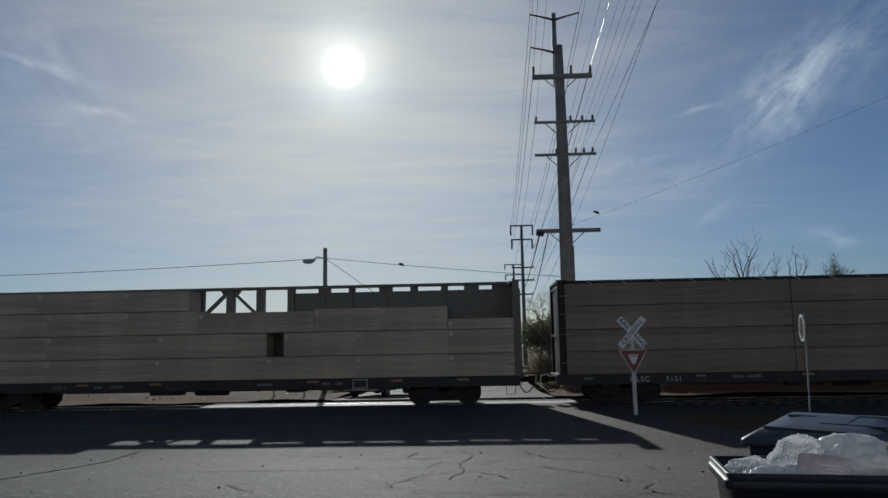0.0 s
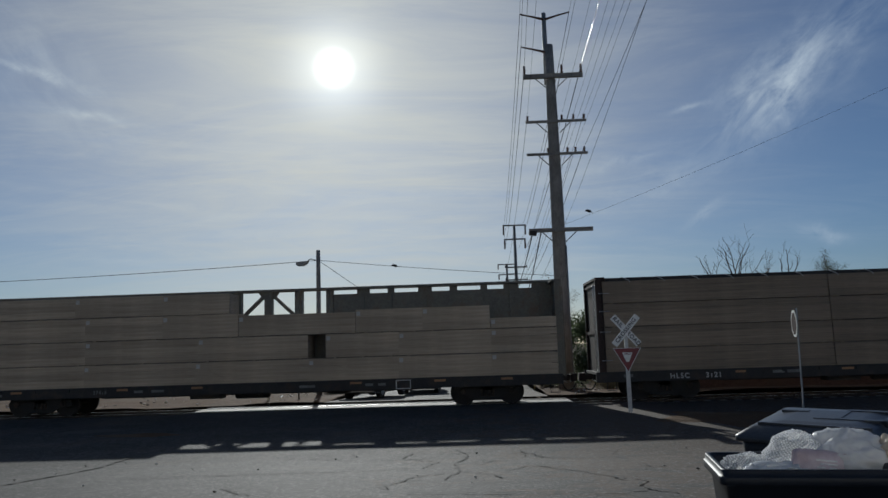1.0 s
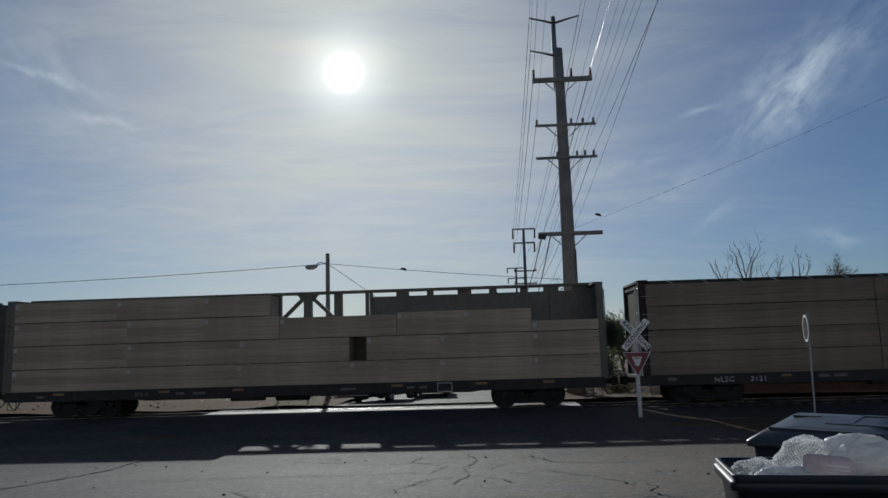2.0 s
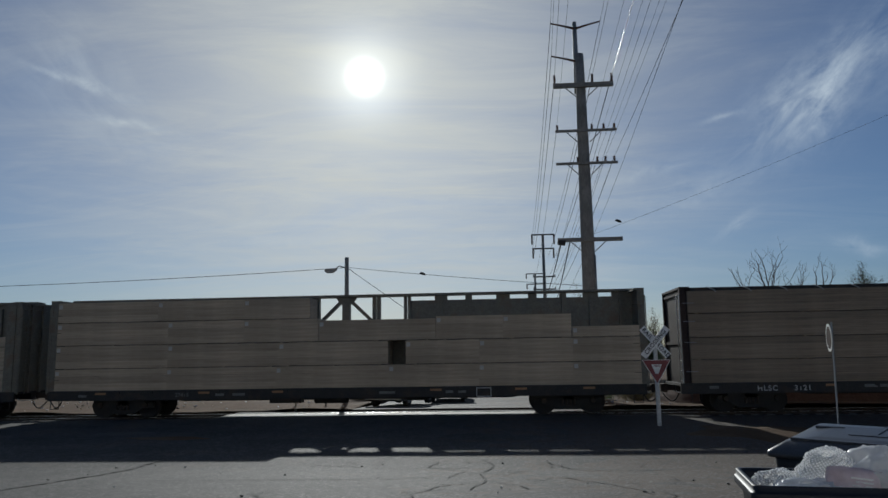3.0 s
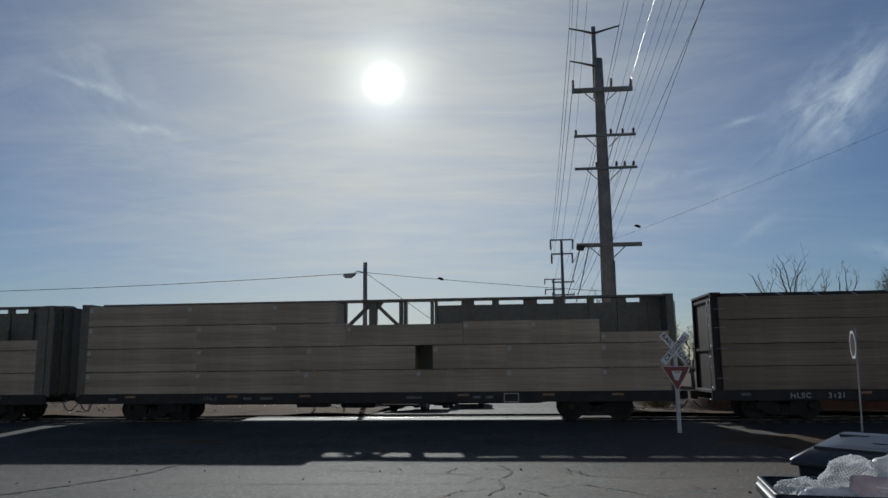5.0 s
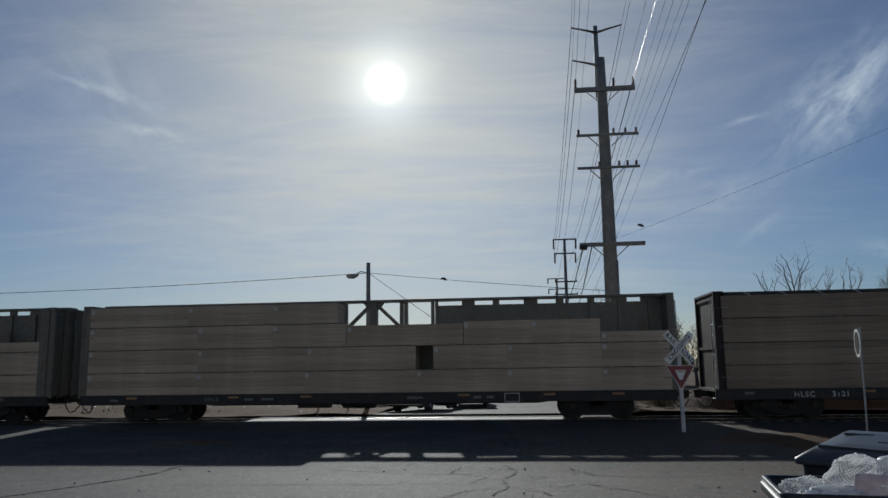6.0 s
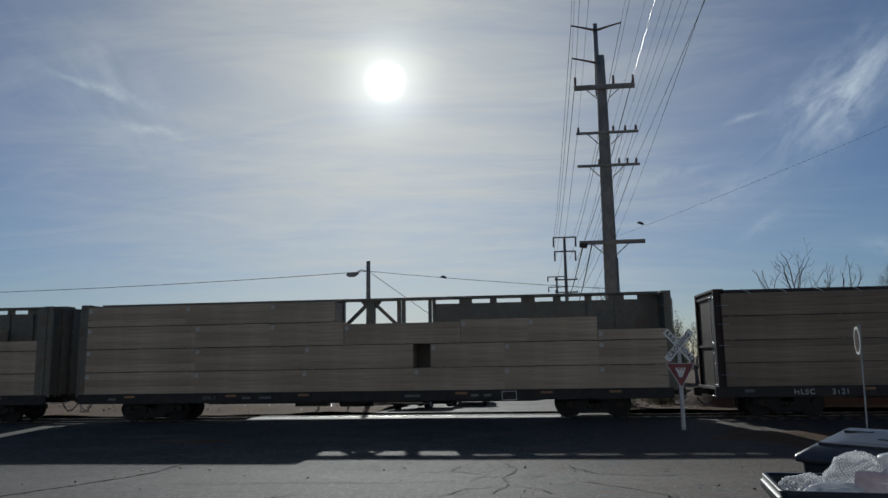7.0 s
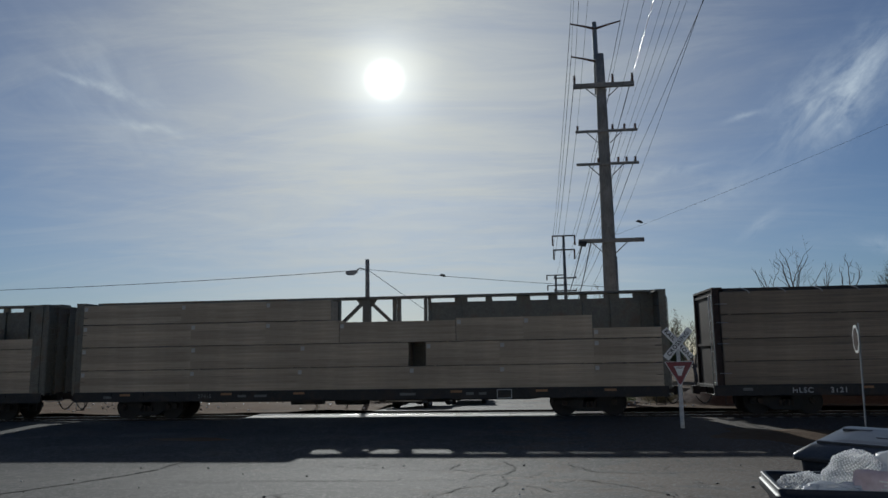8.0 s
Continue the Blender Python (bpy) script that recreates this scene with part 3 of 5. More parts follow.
def bogie(parent, x):
    """A two-axle bogie with cast side frames, springs and a bolster. Returns it and its wheelsets."""
    th = new("bogie")
    th.parent = parent
    th.matrix_basis = pose(x, 0, 0)
    for y in (-1.03, 1.03):
        bm = bmesh.new()
        out = [(-1.30, 0.38), (-1.16, 0.33), (-0.74, 0.28), (-0.48, 0.12), (0.48, 0.12), (0.74, 0.28), (1.16, 0.33), (1.30, 0.38), (1.28, 0.56), (0.95, 0.62), (0.45, 0.74), (-0.45, 0.74), (-0.95, 0.62), (-1.28, 0.56)]
        prism(bm, out, y - 0.07, y + 0.07)
        soften(bm, 0.015, 1)
        part("side_frame", bm, BOGIE, th)
    for y in (-1.11, 1.11):
        for k in (-0.95, 0.95):
            bm = bmesh.new()
            tube(bm, [(k, y, 0.457), (k, y + math.copysign(0.06, y), 0.457)], [0.12, 0.10], 12)
            part("bearing_cap", bm, RUST, th)
        for k in (-0.22, -0.07, 0.08, 0.23):
            bm = bmesh.new()
            tube(bm, [(k, y - math.copysign(0.02, y), 0.27), (k, y - math.copysign(0.02, y), 0.5)], 0.055, 8)
            part("spring", bm, RUST, th)
    boxes("bolster", BOGIE, th, (-0.2, 0.2, -1.1, 1.1, 0.46, 0.66), bevel=0.02)
    wheels = []
    for k in (-0.95, 0.95):
        w = new("wheelset", WHEEL)
        w.parent = th
        w.matrix_basis = pose(k, 0, 0.49 - DROP)
        wheels.append((w, k))
    return wheels


def coupler(parent, x, d):
    """Draft gear, knuckle and a hanging brake hose, pointing d along the train."""
    bm = bmesh.new()
    box(bm, min(x, x + d * 0.45), max(x, x + d * 0.45), -0.09, 0.09, 0.74, 0.96)
    prism(bm, [(x + d * 0.45, 0.66), (x + d * 0.72, 0.70), (x + d * 0.72, 1.0), (x + d * 0.45, 1.02)], -0.16, 0.12)
    soften(bm, 0.02, 1)
    part("coupler", bm, RUST, parent)
    bm = bmesh.new()
    tube(bm, [(x + d * (0.05 + 0.62 * s), -0.42 + 0.1 * s, 0.74 - 0.40 * math.sin(math.pi * min(1, s * 0.9) ** 0.8)) for s in steps(0, 1, 10)], 0.024, 8)
    tube(bm, [(x, -0.42, 0.74), (x + d * 0.08, -0.42, 0.74)], 0.04, 8)
    part("brake_hose", bm, RUBBER, parent)
    bm = bmesh.new()
    tube(bm, [(x + d * 0.04, -1.4, 0.78), (x + d * 0.16, -1.3, 0.70), (x + d * 0.16, -0.3, 0.70), (x + d * 0.04, -0.2, 0.8)], 0.014, 6)
    part("uncoupling_lever", bm, GALV, parent)


def end_wall(parent, x, d, ladder=True, narrow=0.0, paint=None, post=0.2):
    """A bulkhead with ribs on its outer face and a ladder at the corner."""
    paint = paint or CAR_PAINT
    a, b = sorted((x, x - d * 0.14))
    for y in (-1.545, 1.415):
        p, q = sorted((x - d * 0.142, x - d * post))
        boxes("corner_post", paint, parent, (p, q, y, y + 0.13, 1.05, 4.66), bevel=0.012)
    boxes("bulkhead", paint, parent, (a, b, -1.5 + narrow, 1.5 - narrow, 1.05, 4.66), bevel=0.01)
    bm = bmesh.new()
    o = x + d * 0.09
    for y in (-1.47, 1.47) if paint == CAR_BROWN else (-1.47 + narrow, -0.75, 0.0, 0.75, 1.47 - narrow):
        box(bm, min(x, o), max(x, o), y - 0.05, y + 0.05, 1.0, 4.68)
    for z in ((2.6, 4.5) if paint == CAR_BROWN else (1.7, 2.4, 3.1, 3.8, 4.5)):
        box(bm, min(x, x + d * 0.06), max(x, x + d * 0.06), -1.45 + narrow, 1.45 - narrow, z - 0.05, z + 0.05)
    part("rib", bm, paint, parent)
    boxes("end_cap", paint, parent, (min(x - d * 0.3, o), max(x - d * 0.3, o), -1.53 + narrow, 1.53 - narrow, 4.66, 4.74), bevel=0.01)
    if ladder:
        bm = bmesh.new()
        p = x + d * 0.12
        for y in (-1.50, -1.08):
            tube(bm, [(o, y, 4.45), (p, y, 4.40), (p, y, 1.0), (o, y, 0.95)], 0.02, 6)
        for k in range(9):
            z = 1.15 + 0.39 * k
            tube(bm, [(p, -1.50, z), (p, -1.08, z)], 0.009, 6)
        part("ladder", bm, GALV if paint == CAR_BROWN else paint, parent)
        for z in (1.5, 2.6, 3.4, 4.1):
            bm = bmesh.new()
            tube(bm, [(x - d * 0.02, -1.52, z), (x - d * 0.02, -1.60, z), (x - d * 0.42, -1.60, z), (x - d * 0.42, -1.52, z)], 0.012, 6)
            part("grab_iron", bm, GALV if paint == CAR_BROWN else paint, parent)
    bm = bmesh.new()
    tube(bm, [(x - d * 0.15, -1.55, 0.68), (x - d * 0.15, -1.56, 0.36), (x - d * 0.5, -1.56, 0.36), (x - d * 0.5, -1.55, 0.68)], 0.018, 6)
    part("stirrup_step", bm, STEEL_DARK, parent)
    coupler(parent, x, d)


def underframe(parent, text_bars=True):
    for y in (-1.55, 1.47):
        boxes("side_sill", STEEL_DARK, parent, (0.0, CAR, y, y + 0.08, 0.67, 1.06), bevel=0.008)
    boxes("deck", STEEL_DARK, parent, (0.05, CAR - 0.05, -1.47, 1.47, 0.96, 1.05))
    bm = bmesh.new()
    prism(bm, [(0.1, 0.70), (4.2, 0.68), (5.2, 0.55), (CAR - 5.2, 0.55), (CAR - 4.2, 0.68), (CAR - 0.1, 0.70), (CAR - 0.1, 0.96), (0.1, 0.96)], -0.28, 0.28)
    part("centre_sill", bm, STEEL_DARK, parent)
    for k in steps(1.2, CAR - 1.2, 18):
        boxes("cross_bearer", STEEL_DARK, parent, (k - 0.05, k + 0.05, -1.47, 1.47, 0.74, 0.96))
    boxes("brake_valve", STEEL_DARK, parent, (9.0, 10.3, -0.9, -0.4, 0.46, 0.74), bevel=0.03)
    for name, pts, r in (("air_tank", [(10.8, -0.7, 0.60), (10.86, -0.7, 0.60), (12.14, -0.7, 0.60), (12.2, -0.7, 0.60)], [0.12, 0.18, 0.18, 0.12]),
                         ("brake_cylinder", [(14.6, -0.8, 0.64), (15.2, -0.8, 0.64), (15.6, -0.8, 0.64)], [0.14, 0.14, 0.05]),
                         ("brake_pipe", [(3.0, -0.45, 0.66), (9.0, -0.45, 0.62)], 0.02), ("brake_pipe", [(12.2, -0.45, 0.64), (CAR - 3, -0.45, 0.68)], 0.02)):
        bm = bmesh.new()
        tube(bm, pts, r, 14)
        part(name, bm, STEEL_DARK, parent)
    for k in steps(1.6, CAR - 1.6, 15):
        boxes("winch", STEEL_DARK, parent, (k - 0.05, k + 0.05, -1.60, -1.55, 0.90, 1.03), bevel=0.01)


def reflectors(parent, xs):
    for k in xs:
        boxes("reflector", AMBER, parent, (k, k + 0.45, -1.556, -1.552, 0.90, 0.985), label="faded amber reflective strip")


def bars(parent, xs, z=0.86, h=0.10, name="marking"):
    """Worn stencilled markings too faint to read, as plain bars."""
    for k, w in xs:
        boxes(name, FAINT, parent, (k, k + w, -1.555, -1.552, z - h / 2, z + h / 2))


def centre_beam(parent, window=(10.83, 14.39)):
    """The tall middle girder: chord, posts, a trussed opening and a web with a row of slots along its top."""
    boxes("top_chord", CAR_PAINT, parent, (0.1, CAR - 0.1, -0.30, 0.30, 4.74, 4.83), bevel=0.015)
    a, b = window
    boxes("web", CAR_PAINT, parent, (0.14, a - 0.3, -0.05, 0.05, 1.05, 4.74))
    boxes("web", CAR_PAINT, parent, (a - 0.3, b + 0.3, -0.05, 0.05, 1.05, 3.70))
    boxes("web", CAR_PAINT, parent, (b + 0.3, CAR - 0.14, -0.05, 0.05, 1.05, 4.55))
    for k0, k1 in SOLID:
        boxes("slot_pillar", CAR_PAINT, parent, (k0, k1, -0.06, 0.06, 4.40, 4.75))
    for k in (15.95, 17.1, 18.53, 19.72, 20.98, 22.1, 23.3):
        boxes("stiffener", CAR_PAINT, parent, (k - 0.06, k + 0.06, -0.16, -0.04, 1.05, 4.56), bevel=0.01)
    for k, w in ((a - 0.22, 0.10), (a - 0.07, 0.12), (11.96, 0.32), (13.15, 0.14), (13.34, 0.13), (b + 0.07, 0.12), (b + 0.24, 0.11)):
        boxes("window_post", CAR_PAINT, parent, (k - w / 2, k + w / 2, -0.15, 0.15, 1.05, 4.75), bevel=0.01)
    for d in (-1, 1):
        x = 11.96
        bm = bmesh.new()
        prism(bm, [(x + d * 0.14, 4.75), (x + d * 0.46, 4.75), (x + d * 0.28, 4.50), (x + d * 0.14, 4.40)], -0.06, 0.06)
        part("gusset", bm, CAR_PAINT, parent)
        bm = bmesh.new()
        prism(bm, [(x + d * 0.12, 4.56), (x + d * 0.32, 4.56), (x + d * 1.20, 3.72), (x + d * 1.00, 3.72)], -0.08, 0.08)
        part("brace", bm, CAR_PAINT, parent)


SOLID = [(15.69, 16.22), (16.97, 17.25), (18.25, 18.82), (19.56, 19.88), (20.84, 21.13), (21.80, 22.42), (22.96, 23.8)]
RIDERS = []
ROLLERS = []


def partly_loaded_car(x, marks, stop=23.74, number=""):
    th = tagged(new("centrebeam_flatcar"), "dark centrebeam railway flatcar with high end bulkheads and partly stacked lumber", "flatcar", "cars of the train")
    home = pose(x, MID, 0)
    th.matrix_basis = home
    underframe(th)
    centre_beam(th)
    end_wall(th, 0.0, -1, post=0.24)
    end_wall(th, CAR, 1, post=max(0.155, CAR - stop + 0.02))
    wheels = bogie(th, 2.95) + bogie(th, CAR - 2.95)
    reflectors(th, (9.3, 15.6, 17.9 + 1.0, 21.5, 6.3, 2.0))
    bars(th, marks)
    if number:
        lettering("car_number", number, 0.20, FAINT, th, Matrix.Translation((5.62, -1.556, 0.86)) @ Matrix.Rotation(radians(90), 4, "X"), 1.15)
    rim = boxes("placard_frame", GALV, th, (17.40, 17.98, -1.60, -1.555, 0.66, 0.69), (17.40, 17.98, -1.60, -1.555, 0.98, 1.01), (17.40, 17.43, -1.60, -1.555, 0.66, 1.01), (17.95, 17.98, -1.60, -1.555, 0.66, 1.01))
    boxes("placard", STEEL_DARK, rim, (17.43, 17.95, -1.58, -1.56, 0.69, 0.98))
    cargo = []
    rows = (
        (0, TIER[1], (0.25, 4.95, 9.45, 13.97, 17.52, 21.16, stop)),
        (1, TIER[2], (0.25, 4.97, 9.55, 13.95)), (1, TIER[2], (14.65, 17.55, 21.17, stop)),
        (2, TIER[3], (0.25, 4.94, 8.1, 11.15)), (2, 3.72, (11.17, 15.84)), (2, TIER[3], (15.86, 18.5, 21.15)), (2, 3.30, (21.17, stop)),
        (3, TIER[4], (0.25, 4.5, 8.1, 10.8)))
    for row, top, cuts in rows:
        for k, (a, b) in enumerate(zip(cuts, cuts[1:])):
            cargo.append((a, b, -1.55, -0.36, TIER[row] + 0.035 * (row > 0), top))
            cargo.append((a, b - 0.55 * (b == 10.8), 0.36, 1.55, TIER[row] + 0.035 * (row > 0), top))
    return th, home, wheels, cargo


def full_car(x):
    th = tagged(new("lumber_flatcar"), "black railway flatcar stacked full of strapped lumber", "flatcar", "cars of the train")
    home = pose(x, MID, 0)
    th.matrix_basis = home
    underframe(th)
    end_wall(th, 0.24, -1, paint=CAR_BROWN, post=0.17)
    end_wall(th, CAR, 1, paint=CAR_BROWN)
    bm = bmesh.new()
    box(bm, 0.39, CAR - 0.2, -0.3, 0.3, 4.72, 4.80)
    box(bm, 0.39, CAR - 0.2, -0.05, 0.05, 1.05, 4.72)
    part("centre_beam", bm, CAR_PAINT, th)
    boxes("top_cover", STEEL_DARK, th, (0.56, CAR - 0.2, -1.54, -0.31, 4.575, 4.70), (0.56, CAR - 0.2, 0.31, 1.54, 4.575, 4.70), label="dark cover along the top of the load", bevel=0.02)
    wheels = bogie(th, 2.70) + bogie(th, CAR - 2.95)
    reflectors(th, (5.3, 9.3, 13.0, 17.0))
    bars(th, ((1.05, 0.35), (6.7, 0.45), (7.25, 0.5)), 0.90, 0.11)
    up = Matrix.Rotation(radians(90), 4, "X")
    lettering("reporting_mark", "HLSC", 0.27, STENCIL, th, Matrix.Translation((3.18, -1.556, 0.84)) @ up, 1.25)
    lettering("car_number", "3121", 0.27, STENCIL, th, Matrix.Translation((4.47, -1.556, 0.84)) @ up, 1.2)
    for k in steps(1.4, CAR - 1.2, 16):
        bm = bmesh.new()
        tube(bm, [(k - 0.20, -1.54, 4.715), (k + 0.05, -1.575, 4.60), (k + 0.13, -1.575, 4.51)], 0.018, 6)
        part("tie_strap", bm, STENCIL, th, "pale tie strap end over the load")
    cargo = []
    tiers = (1.075, 1.93, 2.77, 3.69, 4.57)
    for row in range(4):
        cuts = (0.43, 9.13, 16.5, 23.7)
        for a, b in zip(cuts, cuts[1:]):
            low, top = tiers[row] + 0.035 * (row > 0), tiers[row + 1]
            cargo.append((a, b - 0.03, -1.55, -0.36, low, top))
            cargo.append((a, b - 0.03, 0.36, 1.55, low, top))
    return th, home, wheels, cargo


def make_train():
    marks = ((1.3, 0.35), (7.0, 0.35), (7.7, 0.5), (13.6, 0.62), (16.2, 0.3), (16.7, 0.3))
    plan = ((partly_loaded_car(-18.45 - 1.45 - CAR, marks, 23.38), 0), (partly_loaded_car(-18.45, marks, number="27415"), 0), (full_car(-18.45 + 25.55), 1))
    seed = 0
    for (th, home, wheels, cargo), run in plan:
        RIDERS.append((th, home, run))
        for w, k in wheels:
            ROLLERS.append((w, k, run))
        base = home.translation
        for a, b, y0, y1, z0, z1 in cargo:
            seed += 1
            made = []
            lumber_bundle(base.x + a, base.x + b, MID + y0, MID + y1, z0 - 0.005, z1, seed, made, y0 < 0 and run == 0, run == 1)
            RIDERS.extend((t, m, run) for t, m in made)


make_train()

# ---- poles and wires ----
def wire(name, a, b, sag, r, parent=None, n=60, mat=CABLE):
    a, b = Vector(a), Vector(b)
    bm = bmesh.new()
    pts = [a.lerp(b, s) - Vector((0, 0, 4 * sag * s * (1 - s))) for s in steps(0, 1, n)]
    tube(bm, pts, r, 8, False)
    ob = part(name, bm, mat, parent)
    return ob


POLE = Vector((4.36, 36.0, 0.0))
LINE = Vector((1.55, 62.0, 0.0))     # from one big pole to the next


def insulator(parent, x, y, z, up=True):
    bm = bmesh.new()
    d = 1 if up else -1
    for k in range(4):
        tube(bm, [(x, y, z + d * (0.02 + 0.06 * k)), (x, y, z + d * (0.05 + 0.06 * k)), (x, y, z + d * (0.075 + 0.06 * k))], [0.035, 0.075, 0.03], 8)
    return part("insulator", bm, CERAMIC, parent)


ARMS = ((7.77, -1.48, 1.65, 0.095), (11.61, -1.42, 1.61, 0.06), (13.29, -1.40, 1.63, 0.06), (15.68, -1.42, 1.59, 0.11))


def big_pole():
    th = tagged(new("utility_pole"), "tall tapered wooden transmission pole with stacked cross arms", "utility pole", "line of utility poles")
    th.matrix_basis = Matrix.Translation(POLE)
    bm = bmesh.new()
    tube(bm, [(0, 0, -0.5), (0, 0, 4), (0, 0, 10), (0, 0, 14), (0, 0, 17.45)], [0.40, 0.36, 0.31, 0.265, 0.215], 16)
    part("shaft", bm, WOOD_POLE, th)
    bm = bmesh.new()
    tube(bm, [(-0.17, 0.1, 15.4), (-0.17, 0.1, 19.25)], [0.14, 0.115], 12)
    part("top_extension", bm, POLE_STEEL, th)
    for z, a, b, w in ARMS:
        arm = boxes("cross_arm", WOOD_POLE, th, (a, b, -0.42, -0.42 + 1.6 * w, z - w, z + w), bevel=0.015)
        for d in (-1, 1):
            bm = bmesh.new()
            tube(bm, [(d * 0.85, -0.40, z - w), (d * 0.28, -0.38, z - 0.62)], 0.025, 6)
            part("arm_brace", bm, POLE_STEEL, arm)
        if w == 0.06:
            for k in ((-1.3, 0.42, 1.0, 1.52) if z > 12 else (-0.1 - 0.25, 0.62, 1.02, 1.45)):
                insulator(arm, k, -0.38, z + w)
        if w == 0.11:
            for k in (-1.34, 0.55, 1.52):
                insulator(arm, k, -0.36, z + w)
                insulator(arm, k, -0.36, z + w + 0.2)
    for z, a, b in ((19.05, -1.42, -0.2), (19.05, 1.1, -0.12), (17.28, -1.44, -0.2)):
        bm = bmesh.new()
        tube(bm, [(b, 0.0, z - 0.18), ((a + b) / 2, -0.1, z - 0.05), (a, -0.2, z + 0.06)], [0.07, 0.05, 0.04], 8)
        part("post_insulator", bm, CERAMIC, th)
    bm = bmesh.new()
    tube(bm, [(0.30, -0.20, -0.3), (0.30, -0.22, 7.0)], 0.045, 8)
    part("conduit", bm, POLE_STEEL, th)
    bm = bmesh.new()
    prism(bm, [(-1.5, 7.55), (-1.15, 7.5), (-1.1, 7.72), (-1.5, 7.74)], -0.6, -0.3)
    soften(bm, 0.03, 1)
    part("splice_case", bm, CABLE, th)


def far_pole(at, top, arms, label):
    th = tagged(new("utility_pole"), label, "utility pole", "line of utility poles")
    th.matrix_basis = Matrix.Translation(at)
    bm = bmesh.new()
    tube(bm, [(0, 0, -0.5), (0, 0, top)], [0.30, 0.17], 12)
    part("shaft", bm, WOOD_POLE, th)
    for z, half, hang in arms:
        arm = boxes("cross_arm", WOOD_POLE, th, (-half, half, -0.3, -0.12, z - 0.09, z + 0.09), bevel=0.01)
        for k in (-half + 0.08, half - 0.08):
            bm = bmesh.new()
            tube(bm, [(k, -0.2, z), (k, -0.2, z - hang if hang else z + 0.3)], 0.11 if hang else 0.05, 8)
            part("insulator", bm, CERAMIC, arm)


def wires():
    spots = [(-1.42, 19.1, 0.012), (1.1, 19.1, 0.012), (-1.44, 17.34, 0.012), (-1.34, 16.1, 0.014), (0.55, 16.1, 0.014), (1.52, 16.1, 0.02),
             (-1.3, 13.6, 0.009), (0.42, 13.6, 0.009), (1.0, 13.6, 0.009), (1.52, 13.6, 0.009),
             (0.62, 11.9, 0.009), (1.02, 11.9, 0.009), (1.45, 11.9, 0.014), (0.42, 8.35, 0.008)]
    group = "wires of the pole line"
    back = POLE - Vector((3.6, 70.0, 0))
    for k, (dx, z, r) in enumerate(spots):
        a = POLE + Vector((dx, -0.36, z))
        b = POLE + LINE + Vector((dx, -0.2, z * 0.94 - 0.6 if z < 15 else z * 0.95))
        tagged(wire("power_wire", a, b, 0.9, r * 1.2), "thin dark overhead power wire between poles", "wire", group)
        c = back + Vector((dx - (1.7 if z < 9 else 0), 0, z))
        tagged(wire("power_wire", a, c, 0.9, r * 0.6, mat=BRIGHT_WIRE if r == 0.02 else CABLE), "thin dark overhead power wire between poles", "wire", group)
    tagged(wire("telephone_wire", POLE + Vector((-1.3, -0.4, 7.7)), POLE + LINE + Vector((-0.6, 0, 9.0)), 0.8, 0.03), "slack telephone cable along the pole line", "wire", group)
    tagged(wire("telephone_wire", POLE + Vector((-0.9, -0.4, 7.7)), POLE + LINE + Vector((0.6, 0, 8.0)), 0.9, 0.03), "slack telephone cable along the pole line", "wire", group)
    # service wire to the upper side with its splice, and the low wire through the lamp pole
    tagged(wire("service_wire", POLE + Vector((0.3, -0.2, 8.05)), (22.0, 24.0, 13.7), 0.25, 0.005), "thin service wire from the pole to a house", "wire", group)
    tagged(wire("service_wire", POLE + Vector((-0.3, 0, 5.55)), (-8.1, 38.0, 6.99), 0.06, 0.012), "thin wire from the lamp pole to the big pole", "wire", group)
    tagged(wire("service_wire", (-8.16, 38.0, 6.99), (-50.0, 37.5, 6.6), 0.4, 0.015), "thin wire from the lamp pole", "wire", group)
    tagged(wire("guy_wire", (-8.06, 38.0, 6.95), (-3.0, 44.0, 3.1), 0.0, 0.014), "thin guy wire of the lamp pole", "wire", group)


big_pole()
far_pole(POLE + LINE, 18.4, ((18.3, 1.55, 1.3), (16.4, 1.45, 1.3), (12.6, 1.5, 0), (10.9, 1.5, 0), (9.0, 1.3, 0)), "far wooden utility pole with hanging insulators")
far_pole(Vector((6.45, 135, 0)), 17.2, ((17.1, 1.7, 0.9), (15.2, 1.6, 0.9)), "distant wooden utility pole with two cross arms")
wires()


def lamp_pole():
    th = tagged(new("street_lamp"), "slim wooden street lamp pole with a flat lamp head", "street lamp")
    th.matrix_basis = pose(-8.12, 38.0, -0.15)
    bm = bmesh.new()
    tube(bm, [(0, 0, -0.3), (0, 0, 7.68)], [0.14, 0.105], 12)
    part("shaft", bm, WOOD_POLE, th)
    bm = bmesh.new()
    tube(bm, [(0, 0, 7.12), (-0.34, -0.22, 7.2), (-0.48, -0.33, 7.12)], 0.025, 6)
    part("arm", bm, POLE_STEEL, th)
    bm = bmesh.new()
    prism(bm, [(-1.10, 6.91), (-1.0, 6.83), (-0.70, 6.83), (-0.50, 6.96), (-0.45, 7.07), (-1.06, 7.04)], -0.46, -0.20)
    soften(bm, 0.03, 2)
    part("lamp_head", bm, POLE_STEEL, th)


lamp_pole()


